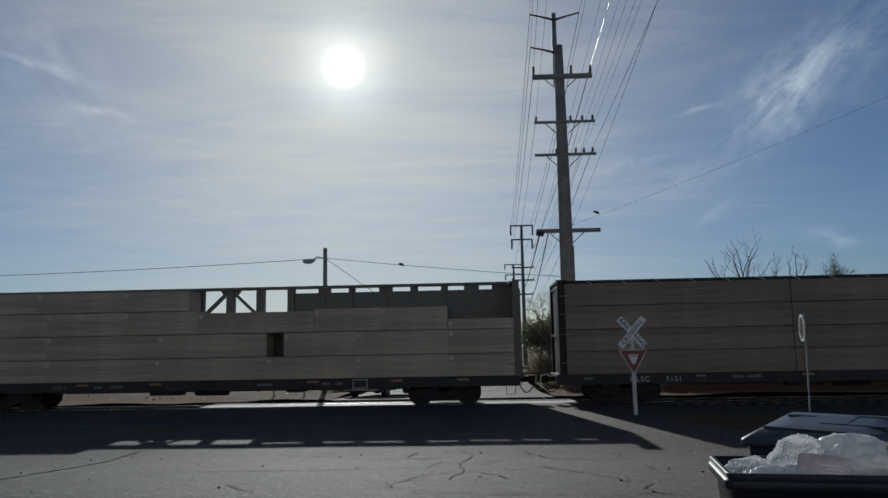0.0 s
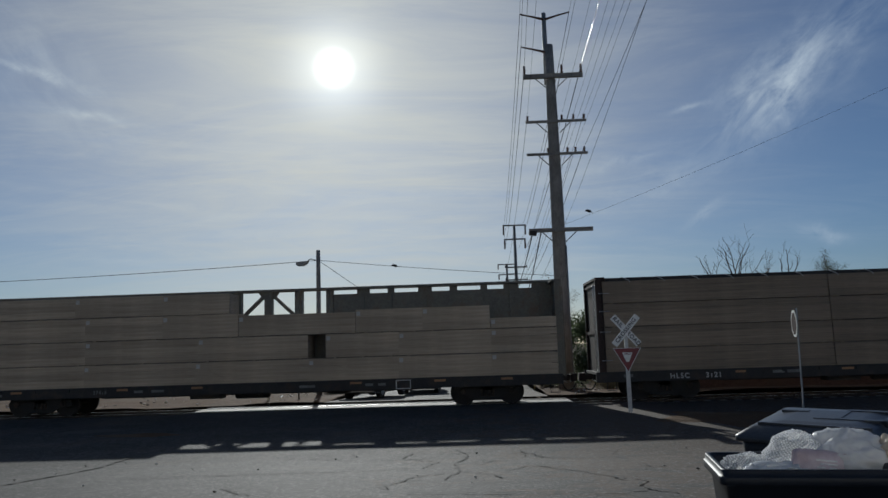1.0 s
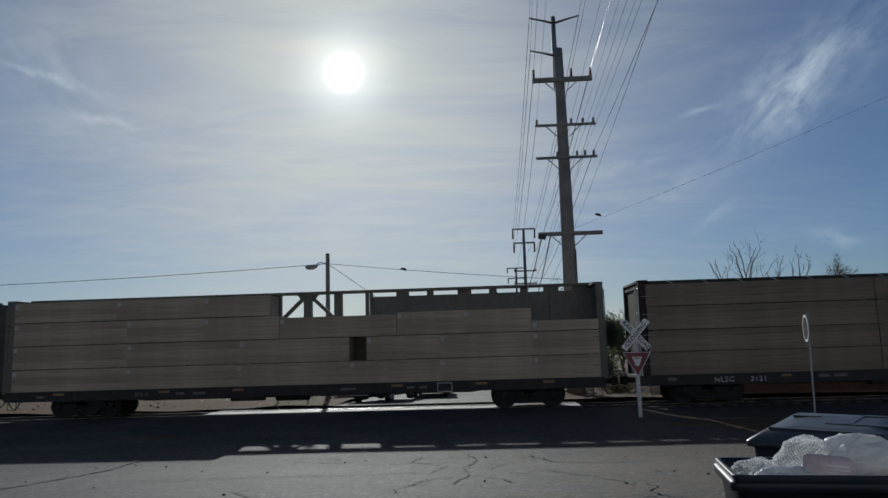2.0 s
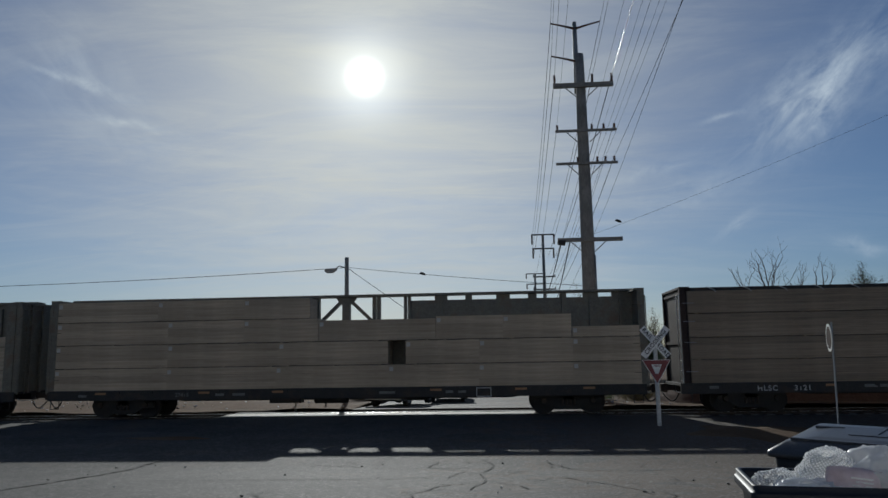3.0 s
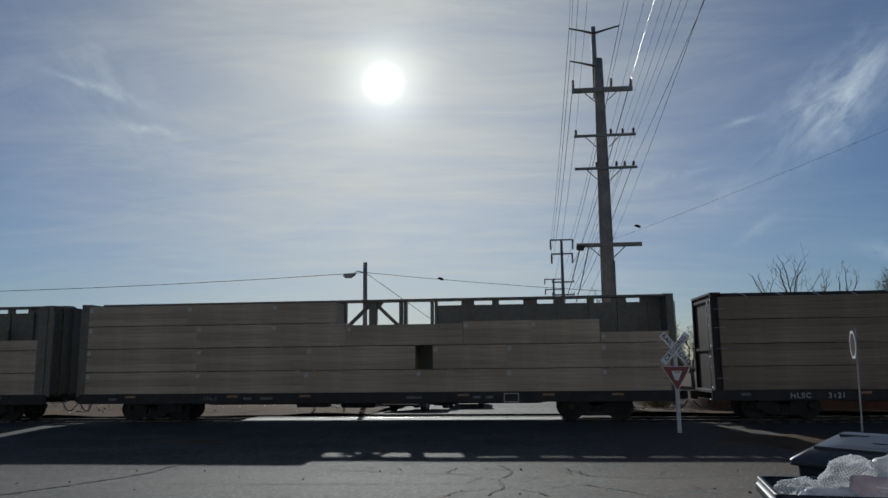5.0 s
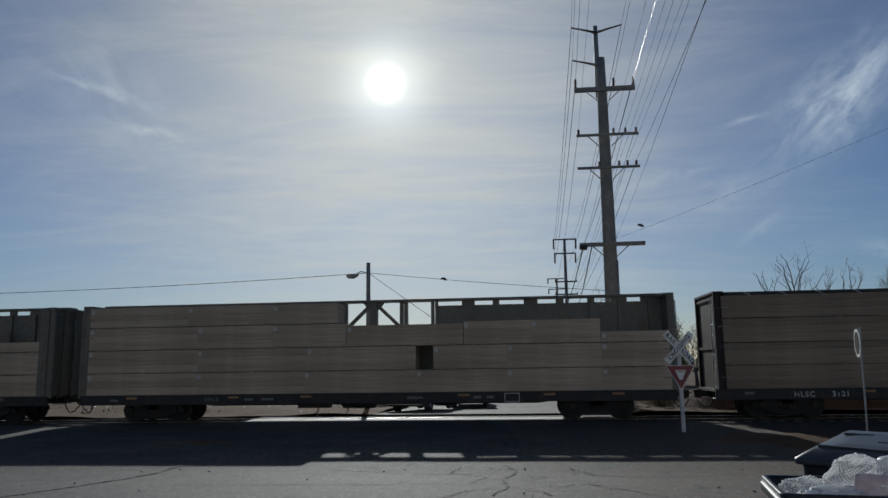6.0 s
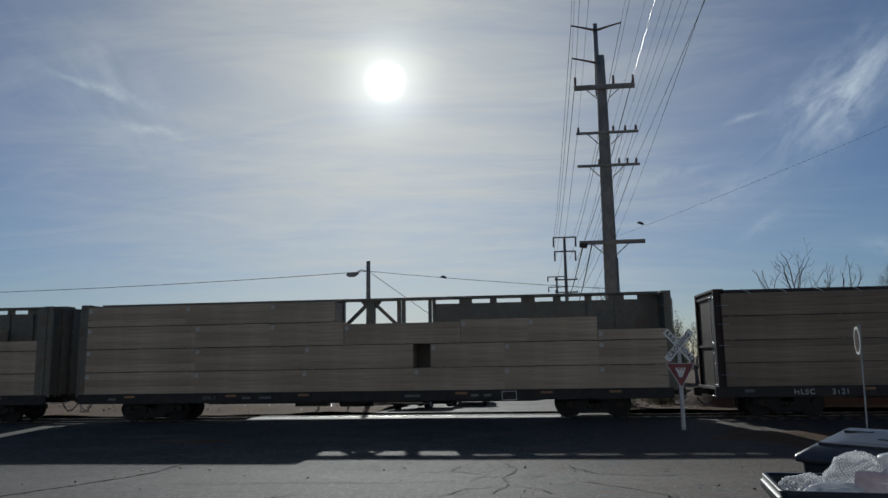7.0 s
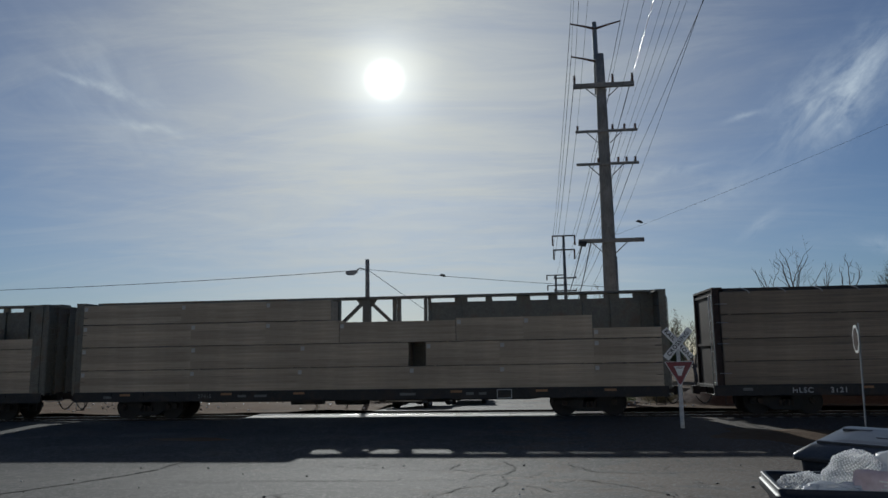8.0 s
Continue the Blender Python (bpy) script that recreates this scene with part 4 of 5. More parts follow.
# ---- signs ----
def crossbuck():
    th = tagged(new("railroad_sign"), "white crossbuck over a red yield sign on a worn white post", "railroad sign")
    th.matrix_basis = pose(4.93, 24.2, 0)
    bm = bmesh.new()
    box(bm, -0.055, 0.055, -0.055, 0.055, -0.3, 2.60)
    soften(bm, 0.008, 1)
    part("post", bm, POST_WHITE, th, "scuffed white square post")
    up = Matrix.Rotation(radians(90), 4, "X")
    for k, (turn, words) in enumerate(((-49, (("RAIL", -0.36), ("ROAD", 0.36))), (49, (("CROSSING", 0.0),)))):
        y = -0.062 - 0.012 * k
        m = Matrix.Translation((0.0, 0, 2.57)) @ Matrix.Rotation(radians(-turn), 4, "Y")
        bm = bmesh.new()
        box(bm, -0.61, 0.61, y - 0.004, y + 0.004, -0.110, 0.110)
        blade = part("blade", bm, WHITE, th, "white reflective blade", m)
        for word, off in words:
            lettering("letters", word, 0.188 if word == "CROSSING" else 0.185, BLACK, blade, Matrix.Translation((off, y - 0.005, 0)) @ up, 1.12)
    bm = bmesh.new()
    tri = lambda s, c: [(-s, c + s * 0.55), (s, c + s * 0.55), (0, c - s * 1.18)]
    prism(bm, tri(0.455, 1.755), -0.075, -0.070)
    soften(bm, 0.002, 1)
    plate = part("yield_plate", bm, WHITE, th, "white edge of the yield sign")
    bm = bmesh.new()
    prism(bm, tri(0.425, 1.757), -0.078, -0.0755)
    part("red_border", bm, RED, plate, "red yield sign border")
    bm = bmesh.new()
    prism(bm, [(-0.165, 1.86), (0.165, 1.86), (0.05, 1.56), (-0.05, 1.56)], -0.081, -0.0785)
    part("white_field", bm, WHITE, plate)
    lettering("yield_word", "YIELD", 0.085, RED, plate, Matrix.Translation((0, -0.083, 1.81)) @ up)


def stop_sign():
    th = tagged(new("stop_sign"), "octagonal sign with a pale border on a slim steel post", "stop sign")
    th.matrix_basis = pose(8.29, 19.3, -0.07, 0, 0, -102.3)
    bm = bmesh.new()
    prism(bm, [(-0.03, -0.3), (0.03, -0.3), (0.03, 3.0), (-0.03, 3.0)], -0.015, 0.015)
    part("post", bm, GALV, th, "perforated steel post", Matrix.Rotation(radians(153.3), 4, "Z") @ pose(0, 0, 0, 1.2, 0, 0))
    bm = bmesh.new()
    r = 0.375
    prism(bm, [(r * math.cos(radians(22.5 + 45 * k)), 2.60 + r * math.sin(radians(22.5 + 45 * k))) for k in range(8)], -0.022, -0.018)
    part("plate", bm, GALV, th, "bare metal back of the octagonal plate")
    bm = bmesh.new()
    prism(bm, [(r * 0.99 * math.cos(radians(22.5 + 45 * k)), 2.60 + r * 0.99 * math.sin(radians(22.5 + 45 * k))) for k in range(8)], -0.025, -0.0225)
    part("face", bm, WHITE, th, "white border of the sign face")
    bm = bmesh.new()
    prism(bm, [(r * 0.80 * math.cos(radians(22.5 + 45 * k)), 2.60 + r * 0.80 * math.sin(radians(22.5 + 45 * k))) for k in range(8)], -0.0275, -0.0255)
    part("sign_field", bm, SIGN_SHADED, th, "dark red sign face, shade put into its colour")


crossbuck()
stop_sign()


# ---- bins ----
def ring(bm, w, l, z, r, dx=0.0, n=6):
    """A loop of a rounded rectangle."""
    out = []
    for cx, cy, a0 in ((w / 2 - r, l / 2 - r, 0), (-w / 2 + r, l / 2 - r, 90), (-w / 2 + r, -l / 2 + r, 180), (w / 2 - r, -l / 2 + r, 270)):
        for k in range(n + 1):
            a = radians(a0 + 90 * k / n)
            out.append(bm.verts.new((cx + r * math.cos(a) + dx, cy + r * math.sin(a), z)))
    return out


def skin(bm, loops, smooth=True):
    for a, b in zip(loops, loops[1:]):
        for k in range(len(a)):
            f = bm.faces.new((a[k], a[(k + 1) % len(a)], b[(k + 1) % len(a)], b[k]))
            f.smooth = smooth


def cart(name, label, m, closed):
    th = tagged(new(name), label, "wheelie bin", "wheelie bins")
    th.matrix_basis = m
    bm = bmesh.new()
    L, W = 0.84, 0.62
    loops = [ring(bm, 0.60, 0.46, 0.05, 0.04), ring(bm, 0.74, 0.54, 0.7, 0.05), ring(bm, 0.785, 0.57, 0.985, 0.05), ring(bm, L + 0.005, W + 0.005, 0.988, 0.05), ring(bm, L + 0.012, W + 0.012, 0.992, 0.05), ring(bm, L + 0.014, W + 0.014, 1.026, 0.05), ring(bm, L + 0.008, W + 0.008, 1.031, 0.05),
             ring(bm, L - 0.008, W - 0.008, 1.033, 0.045), ring(bm, L - 0.006, W - 0.006, 1.058, 0.045), ring(bm, L - 0.014, W - 0.014, 1.065, 0.045), ring(bm, 0.785, 0.565, 1.063, 0.04), ring(bm, 0.77, 0.55, 1.04, 0.04), ring(bm, 0.72, 0.52, 0.6, 0.04)]
    if closed:
        bm.free()
        bm = bmesh.new()
        loops = [ring(bm, 0.62, 0.48, 0.05, 0.05), ring(bm, 0.78, 0.58, 0.72, 0.06), ring(bm, L - 0.01, W - 0.01, 1.0, 0.06), ring(bm, L, W, 1.055, 0.06)]
    skin(bm, loops)
    bm.faces.new(loops[0][::-1])
    bm.faces.new(loops[-1])
    part("body", bm, BIN, th)
    bm = bmesh.new()
    for y in (-0.27, 0.27):
        tube(bm, [(0.34, y - 0.03, 0.125), (0.34, y + 0.03, 0.125)], 0.125, 20)
    part("wheel", bm, RUBBER, th)
    bm = bmesh.new()
    tube(bm, [(0.36, -0.25, 1.03), (0.50, -0.25, 1.05), (0.50, 0.25, 1.05), (0.36, 0.25, 1.03)], 0.018, 8)
    part("handle", bm, BIN, th)
    if closed:
        bm = bmesh.new()
        loops = [ring(bm, L + 0.03, W + 0.03, 1.045, 0.04), ring(bm, L + 0.05, W + 0.05, 1.050, 0.04), ring(bm, L + 0.05, W + 0.05, 1.078, 0.04), ring(bm, L + 0.035, W + 0.035, 1.086, 0.035), ring(bm, L - 0.09, W - 0.09, 1.128, 0.03, 0.01), ring(bm, L - 0.115, W - 0.115, 1.134, 0.03, 0.012), ring(bm, L - 0.40, W - 0.34, 1.150, 0.03, 0.03)]
        skin(bm, loops)
        bm.faces.new(loops[-1])
        for loop in loops[1:]:
            for v in loop:
                v.co.z += 0.10 * (v.co.y / W + 0.5)
        lid = part("lid", bm, LID, th, "sloping dark lid with moulded ribs")
        tilt = pose(0.02, 0, 1.192, math.degrees(math.atan(0.10 / W)), 0, 0)
        for x0, x1, y0, y1 in ((-0.33, -0.15, 0.10, 0.125), (-0.34, 0.36, -0.235, -0.217), (-0.05, 0.40, -0.06, -0.03), (0.08, 0.38, 0.16, 0.19), (0.08, 0.11, -0.06, 0.19), (0.36, 0.39, -0.06, 0.19)):
            bm = bmesh.new()
            box(bm, x0, x1, y0, y1, -0.03, 0.012, tilt)
            soften(bm, 0.008, 2)
            part("lid_rib", bm, LID, lid)
    else:
        bm = bmesh.new()
        loops = [ring(bm, 0.84, 0.62, 0.0, 0.07), ring(bm, 0.86, 0.64, 0.05, 0.07), ring(bm, 0.60, 0.42, 0.09, 0.06)]
        skin(bm, loops)
        bm.faces.new(loops[-1])
        part("lid", bm, BIN, th, "lid hanging open", pose(0.51, 0, 0.60, 0, 97, 0))
    return th


def bag(name, label, centre, size, mat, seed, turn=0.0, knob=0.25, folds=1.0):
    """A crumpled plastic bag: a folded, lumpy skin. Bubble wrap is a draped sheet of it, open at the back, set with small domes."""
    off = Vector((seed * 7.3, seed * 3.1, seed * 1.7))

    def skin_at(d):
        k = 1 + knob * noise.noise(d * 1.4 + off) + folds * 0.34 * (0.25 - abs(noise.noise(d * 2.1 + off * 1.3))) + folds * 0.18 * (0.25 - abs(noise.noise(d * 4.6 - off))) + 0.06 * (0.25 - abs(noise.noise(d * 9.5 + off)))
        return Vector((d.x * size[0], d.y * size[1], d.z * size[2])) * k

    def behind(p):
        return p.y > 0.45 * size[1] or p.z < -0.7 * size[2]

    bm = bmesh.new()
    bmesh.ops.create_icosphere(bm, subdivisions=5, radius=1.0)
    for v in bm.verts:
        v.co = skin_at(v.co.normalized())
    if mat == BUBBLE:
        bmesh.ops.delete(bm, geom=[v for v in bm.verts if behind(v.co)], context="VERTS")
    for f in bm.faces:
        f.smooth = True
    ob = part(name, bm, mat)
    ob.matrix_basis = pose(*centre, 0, 0, turn)
    if mat == BUBBLE:
        bm = bmesh.new()
        count = int(4 * math.pi * ((size[0] + size[1] + size[2]) / 3) ** 2 / 1.7e-4)
        for k in range(count):
            z = 1 - 2 * (k + 0.5) / count
            a = k * 2.399963
            d = Vector((math.sqrt(1 - z * z) * math.cos(a), math.sqrt(1 - z * z) * math.sin(a), z))
            p = skin_at(d)
            if behind(p):
                continue
            e1 = d.orthogonal().normalized()
            e2 = d.cross(e1)
            u, w = skin_at((d + e1 * 0.02).normalized()) - p, skin_at((d + e2 * 0.02).normalized()) - p
            n = u.cross(w).normalized()
            u = u.normalized()
            w = n.cross(u)
            top = bm.verts.new(p + n * 0.0042)
            low, mid = [[bm.verts.new(p + n * h + (u * math.cos(q) + w * math.sin(q)) * r) for q in (math.pi / 3 * i for i in range(6))] for h, r in ((-0.001, 0.0056), (0.0032, 0.0040))]
            for i in range(6):
                bm.faces.new((low[i], low[i - 5], mid[i - 5], mid[i])).smooth = True
                bm.faces.new((mid[i], mid[i - 5], top)).smooth = True
        part("bubble_layer", bm, DOME, ob, "small clear air bubbles")
    return tagged(ob, label, "trash bag", "rubbish in the bin")


G0 = 0.5
cart("wheelie_bin", "open dark plastic wheelie bin heaped with white bags", pose(1.66, 4.02, G0, 0, 0, -9), False)
cart("wheelie_bin", "closed dark blue plastic wheelie bin with a domed lid", pose(2.25, 4.97, G0 - 0.015, 0, 0, -48), True)
bag("bubble_wrap", "crumpled clear bubble wrap catching the sun", (1.71, 4.14, G0 + 1.05), (0.185, 0.14, 0.14), BUBBLE, 2, 10, 0.25, 0.5)
bag("trash_bag", "bulging white plastic trash bag", (1.95, 4.06, G0 + 1.04), (0.21, 0.18, 0.16), FILM, 5, -20, 0.18, 0.9)
bag("bubble_wrap", "small crumpled sheet of bubble wrap", (1.42, 4.10, G0 + 1.03), (0.14, 0.10, 0.06), BUBBLE, 8, 30, 0.45)
bag("trash_bag", "flattened white plastic bag at the rim", (1.48, 3.92, G0 + 1.035), (0.13, 0.08, 0.04), FILM, 11, 0, 0.2)
def package(m):
    """A soft printed pack, bulging a little, with print that cannot be read."""
    th = tagged(new("package"), "pinkish printed plastic package among the bags", "package", "rubbish in the bin")
    th.matrix_basis = m
    bm = bmesh.new()
    bmesh.ops.create_cube(bm, size=1.0)
    bmesh.ops.subdivide_edges(bm, edges=bm.edges[:], cuts=9, use_grid_fill=True)
    for v in bm.verts:
        x, y, z = v.co * 2
        bulge = (1 - x * x) * (1 - z * z)
        n = noise.noise((x * 2.2, y * 2.2, z * 2.2))
        v.co = Vector((x * 0.13 * (1 - 0.06 * z * z) + n * 0.006, y * (0.028 + 0.035 * bulge) + n * 0.008, z * 0.085 * (1 - 0.10 * x * x) + n * 0.008))
    for f in bm.faces:
        f.smooth = True
    part("pack", bm, FILM_PINK, th)
    for k, (x, z, w) in enumerate(((0.02, 0.03, 0.10), (0.03, 0.012, 0.08), (0.02, -0.006, 0.09), (0.035, -0.024, 0.06))):
        boxes("print_bar", WHITE, th, (x - w / 2, x + w / 2, -0.0635, -0.060, z - 0.004, z + 0.004))


package(pose(1.75, 3.95, G0 + 1.035, -14, 6, -10))
bag("trash_bag", "crumpled white plastic bag in the bin", (1.70, 4.03, G0 + 0.98), (0.30, 0.17, 0.09), FILM, 14, 0, 0.12)
bag("paper_bag", "crumpled brown paper on the bags", (2.13, 3.93, G0 + 1.05), (0.085, 0.10, 0.13), PAPER, 4, 0, 0.3)


# ---- trees ----
def limbs(bm, p, d, length, r, depth, rnd, tips, spread=0.55, lift_up=0.12, keep=0.68):
    n = 5
    pts, radii = [p], [r]
    q = p.copy()
    for k in range(n):
        d = (d + Vector((rnd.uniform(-1, 1), rnd.uniform(-1, 1), rnd.uniform(-0.5, 1))) * 0.17 + Vector((0, 0, lift_up * 0.4))).normalized()
        q = q + d * (length / n)
        pts.append(q.copy())
        radii.append(r * (1 - 0.45 * (k + 1) / n))
    tube(bm, pts, radii, 6 if r > 0.03 else 4, False)
    if depth == 0:
        tips.append((q.copy(), d.copy()))
        return
    for k in range(rnd.choice((2, 3, 3))):
        s = rnd.choice((3, 4, 5, 5))
        nd = (d + Vector((rnd.uniform(-1, 1), rnd.uniform(-1, 1), rnd.uniform(-0.3, 0.7))) * spread * 1.5).normalized()
        limbs(bm, pts[s], nd, length * rnd.uniform(0.6, 0.85), radii[s] * keep, depth - 1, rnd, tips, spread, lift_up, keep)


def tree(at, height, seed, leaves, label, mat=LEAF, leaf=0.13, depth=4, clump=0.6, thick=0.16, spread=0.55, rise=0.12, keep=0.68):
    rnd = random.Random(seed)
    th = tagged(new("tree"), label, "tree", "trees beyond the track")
    th.matrix_basis = Matrix.Translation(at)
    bm, tips = bmesh.new(), []
    limbs(bm, Vector((0, 0, -0.2)), Vector((0, 0, 1)), height * 0.32, thick, depth, rnd, tips, spread, rise, keep)
    part("trunk", bm, BARK, th)
    if leaves:
        bm = bmesh.new()
        for k in range(leaves):
            p, d = tips[rnd.randrange(len(tips))]
            c = p + Vector((rnd.gauss(0, 1), rnd.gauss(0, 1), rnd.gauss(0, 0.8))) * clump * 0.5
            a = Vector((rnd.uniform(-1, 1), rnd.uniform(-1, 1), rnd.uniform(-1, 1))).normalized()
            b = a.orthogonal().normalized()
            s = leaf * rnd.uniform(0.6, 1.3)
            w = [bm.verts.new(c + v) for v in (-a * s, b * s * 0.4 + a * s * 0.1, a * s, -b * s * 0.4 + a * s * 0.1)]
            bm.faces.new(w)
        part("crown", bm, mat, th)
    return th


def bush(at, size, seed, count, label, mat=LEAF, leaf=0.09):
    rnd = random.Random(seed)
    th = tagged(new("bush"), label, "bush", "bushes beyond the track")
    th.matrix_basis = Matrix.Translation(at)
    bm = bmesh.new()
    ends = []
    for k in range(26):
        a = rnd.uniform(0, 6.3)
        e = Vector((math.cos(a) * size[0] * rnd.uniform(0.2, 1), math.sin(a) * size[1] * rnd.uniform(0.2, 1), size[2] * rnd.uniform(0.4, 1)))
        tube(bm, [(0, 0, -0.1), e * 0.5 + Vector((0, 0, 0.1)), e], [0.025, 0.015, 0.006], 4, False)
        ends.append(e)
    part("stem", bm, BARK, th)
    bm = bmesh.new()
    for k in range(count):
        c = ends[rnd.randrange(26)] * rnd.uniform(0.45, 1.05) + Vector((rnd.gauss(0, 0.13), rnd.gauss(0, 0.13), rnd.gauss(0, 0.1))) * (size[0] + 0.3)
        c.z = max(c.z, 0.03)
        a = Vector((rnd.uniform(-1, 1), rnd.uniform(-1, 1), rnd.uniform(-1, 1))).normalized()
        b = a.orthogonal().normalized()
        s = leaf * rnd.uniform(0.6, 1.3)
        bm.faces.new([bm.verts.new(c + v) for v in (-a * s, b * s * 0.45, a * s, -b * s * 0.45)])
    part("foliage", bm, mat, th)


def twig(bm, p, d, length, r, depth, rnd, ends):
    """A crooked branch that bends upwards and sends short side branches off both sides."""
    n = 6
    pts, radii = [p.copy()], [r]
    ways = [d]
    for k in range(n):
        d = (d + Vector((rnd.gauss(0, 0.17), rnd.gauss(0, 0.17), 0.10 + rnd.gauss(0, 0.12)))).normalized()
        pts.append(pts[-1] + d * length / n)
        ways.append(d)
        radii.append(r * (1 - 0.6 * (k + 1) / n))
    tube(bm, pts, radii, 6 if r > 0.03 else 4, False)
    ends.append(pts[-1].copy())
    if depth == 0:
        return
    for k in range(2, n + 1):
        if rnd.random() < 0.75:
            side = Vector((rnd.choice((-1, 1)) * rnd.uniform(0.5, 1.0), rnd.uniform(-0.6, 0.6), rnd.uniform(0.0, 0.5)))
            twig(bm, pts[k], (ways[k] * 0.8 + side).normalized(), length * rnd.uniform(0.22, 0.48), max(0.008, radii[k] * 0.62), depth - 1, rnd, ends)


def bare_tree(at, fork, reach, count, seed, label, spread=0.6, lean=0.0, depth=2, thick=0.055, leaves=0, mat=LEAF_DRY, leaf=0.05):
    """A trunk that forks at one height into a fan of crooked limbs, with few or no leaves at their ends."""
    rnd = random.Random(seed)
    th = tagged(new("tree"), label, "tree", "trees beyond the track")
    th.matrix_basis = Matrix.Translation(at)
    bm, ends = bmesh.new(), []
    tube(bm, [(0, 0, -0.3), (0.05, 0, fork * 0.5), (0, 0, fork)], [thick * 3.2, thick * 2.6, thick * 2.0], 8)
    for k in range(count):
        a = lean + spread * (2 * (k + 0.5) / count - 1) + rnd.gauss(0, 0.08)
        d = Vector((math.sin(a), rnd.uniform(-0.35, 0.35), math.cos(a))).normalized()
        twig(bm, Vector((0, 0, fork * rnd.uniform(0.86, 1.0))), d, reach * rnd.uniform(0.72, 1.0), thick * rnd.uniform(0.7, 1.0), depth, rnd, ends)
    part("trunk", bm, BARK, th)
    if leaves:
        bm = bmesh.new()
        for k in range(leaves):
            c = rnd.choice(ends) + Vector((rnd.gauss(0, 0.13), rnd.gauss(0, 0.13), rnd.gauss(0, 0.13)))
            a = Vector((rnd.uniform(-1, 1), rnd.uniform(-1, 1), rnd.uniform(-1, 1))).normalized()
            b = a.orthogonal().normalized()
            w = leaf * rnd.uniform(0.6, 1.3)
            bm.faces.new([bm.verts.new(c + v) for v in (-a * w, b * w * 0.4, a * w, -b * w * 0.4)])
        part("crown", bm, mat, th)
    return th


BARE = "bare leafless tree with upturned branches beyond the train"
bare_tree((16.25, 45.5, 0), 5.9, 2.75, 7, 21, BARE, 0.75, 0.12, 2, 0.042)
bare_tree((14.8, 45, 0), 5.7, 1.9, 3, 5, BARE, 0.6, -0.2, 2, 0.036)
bare_tree((18.3, 46, 0), 5.7, 2.0, 4, 12, BARE, 0.75, 0.1, 2, 0.038)
bare_tree((19.7, 46, 0), 5.6, 2.3, 3, 33, BARE, 0.4, 0.25, 2, 0.04)
bare_tree((21.9, 46, 0), 5.4, 1.75, 10, 6, "sparsely leafed fine-twigged tree beyond the train", 0.75, 0.45, 3, 0.03, 2400, LEAF, 0.04)
bare_tree((4.6, 50, -0.2), 1.7, 3.7, 15, 9, "half-bare grey twiggy tree beside the far street", 0.62, 0.0, 3, 0.05, 4500, LEAF_DRY, 0.05)
bare_tree((11.2, 50, -0.2), 1.6, 3.2, 9, 17, "half-bare twiggy tree behind the crossing sign", 0.7, 0.0, 3, 0.05, 2200, LEAF_DRY, 0.055)
tree((7.8, 56, -0.2), 4.7, 15, 5000, "leafy green tree beside the far street", clump=1.0)
for k, (x, y) in enumerate(((1.5, 66), (5.0, 63), (8.5, 68), (12.0, 64), (6.4, 78), (2.4, 84))):
    tree((x, y, -0.3), 4.9, 40 + k, 4200, "leafy grey-green tree far down the street", leaf=0.16, clump=1.3)
bush((3.5, 46, -0.2), (1.2, 1.0, 2.5), 1, 2600, "thin grey-green bush beside the far street", LEAF_DRY, 0.06)
bush((4.7, 45, -0.2), (1.3, 1.0, 2.1), 7, 2600, "thin grey-green bush beside the far street", LEAF_DRY, 0.06)
bush((7.0, 46, -0.2), (1.4, 1.0, 2.2), 2, 5000, "dense green bush beside the far street", LEAF, 0.08)
bush((4.6, 36.5, 0), (0.9, 0.5, 0.55), 3, 900, "low scrubby green weeds beyond the track", leaf=0.06)
bush((3.6, 37.5, 0), (0.8, 0.5, 0.45), 4, 700, "low scrubby dry weeds beyond the track", LEAF_DRY, leaf=0.06)
bush((6.3, 35.4, 0), (1.0, 0.5, 0.62), 6, 1600, "low scrubby half-dry weeds beyond the track", LEAF_DRY, leaf=0.05)
bush((-7.6, 39.5, 0.1), (0.9, 0.6, 0.6), 5, 900, "low green weeds on the dirt lot", leaf=0.06)


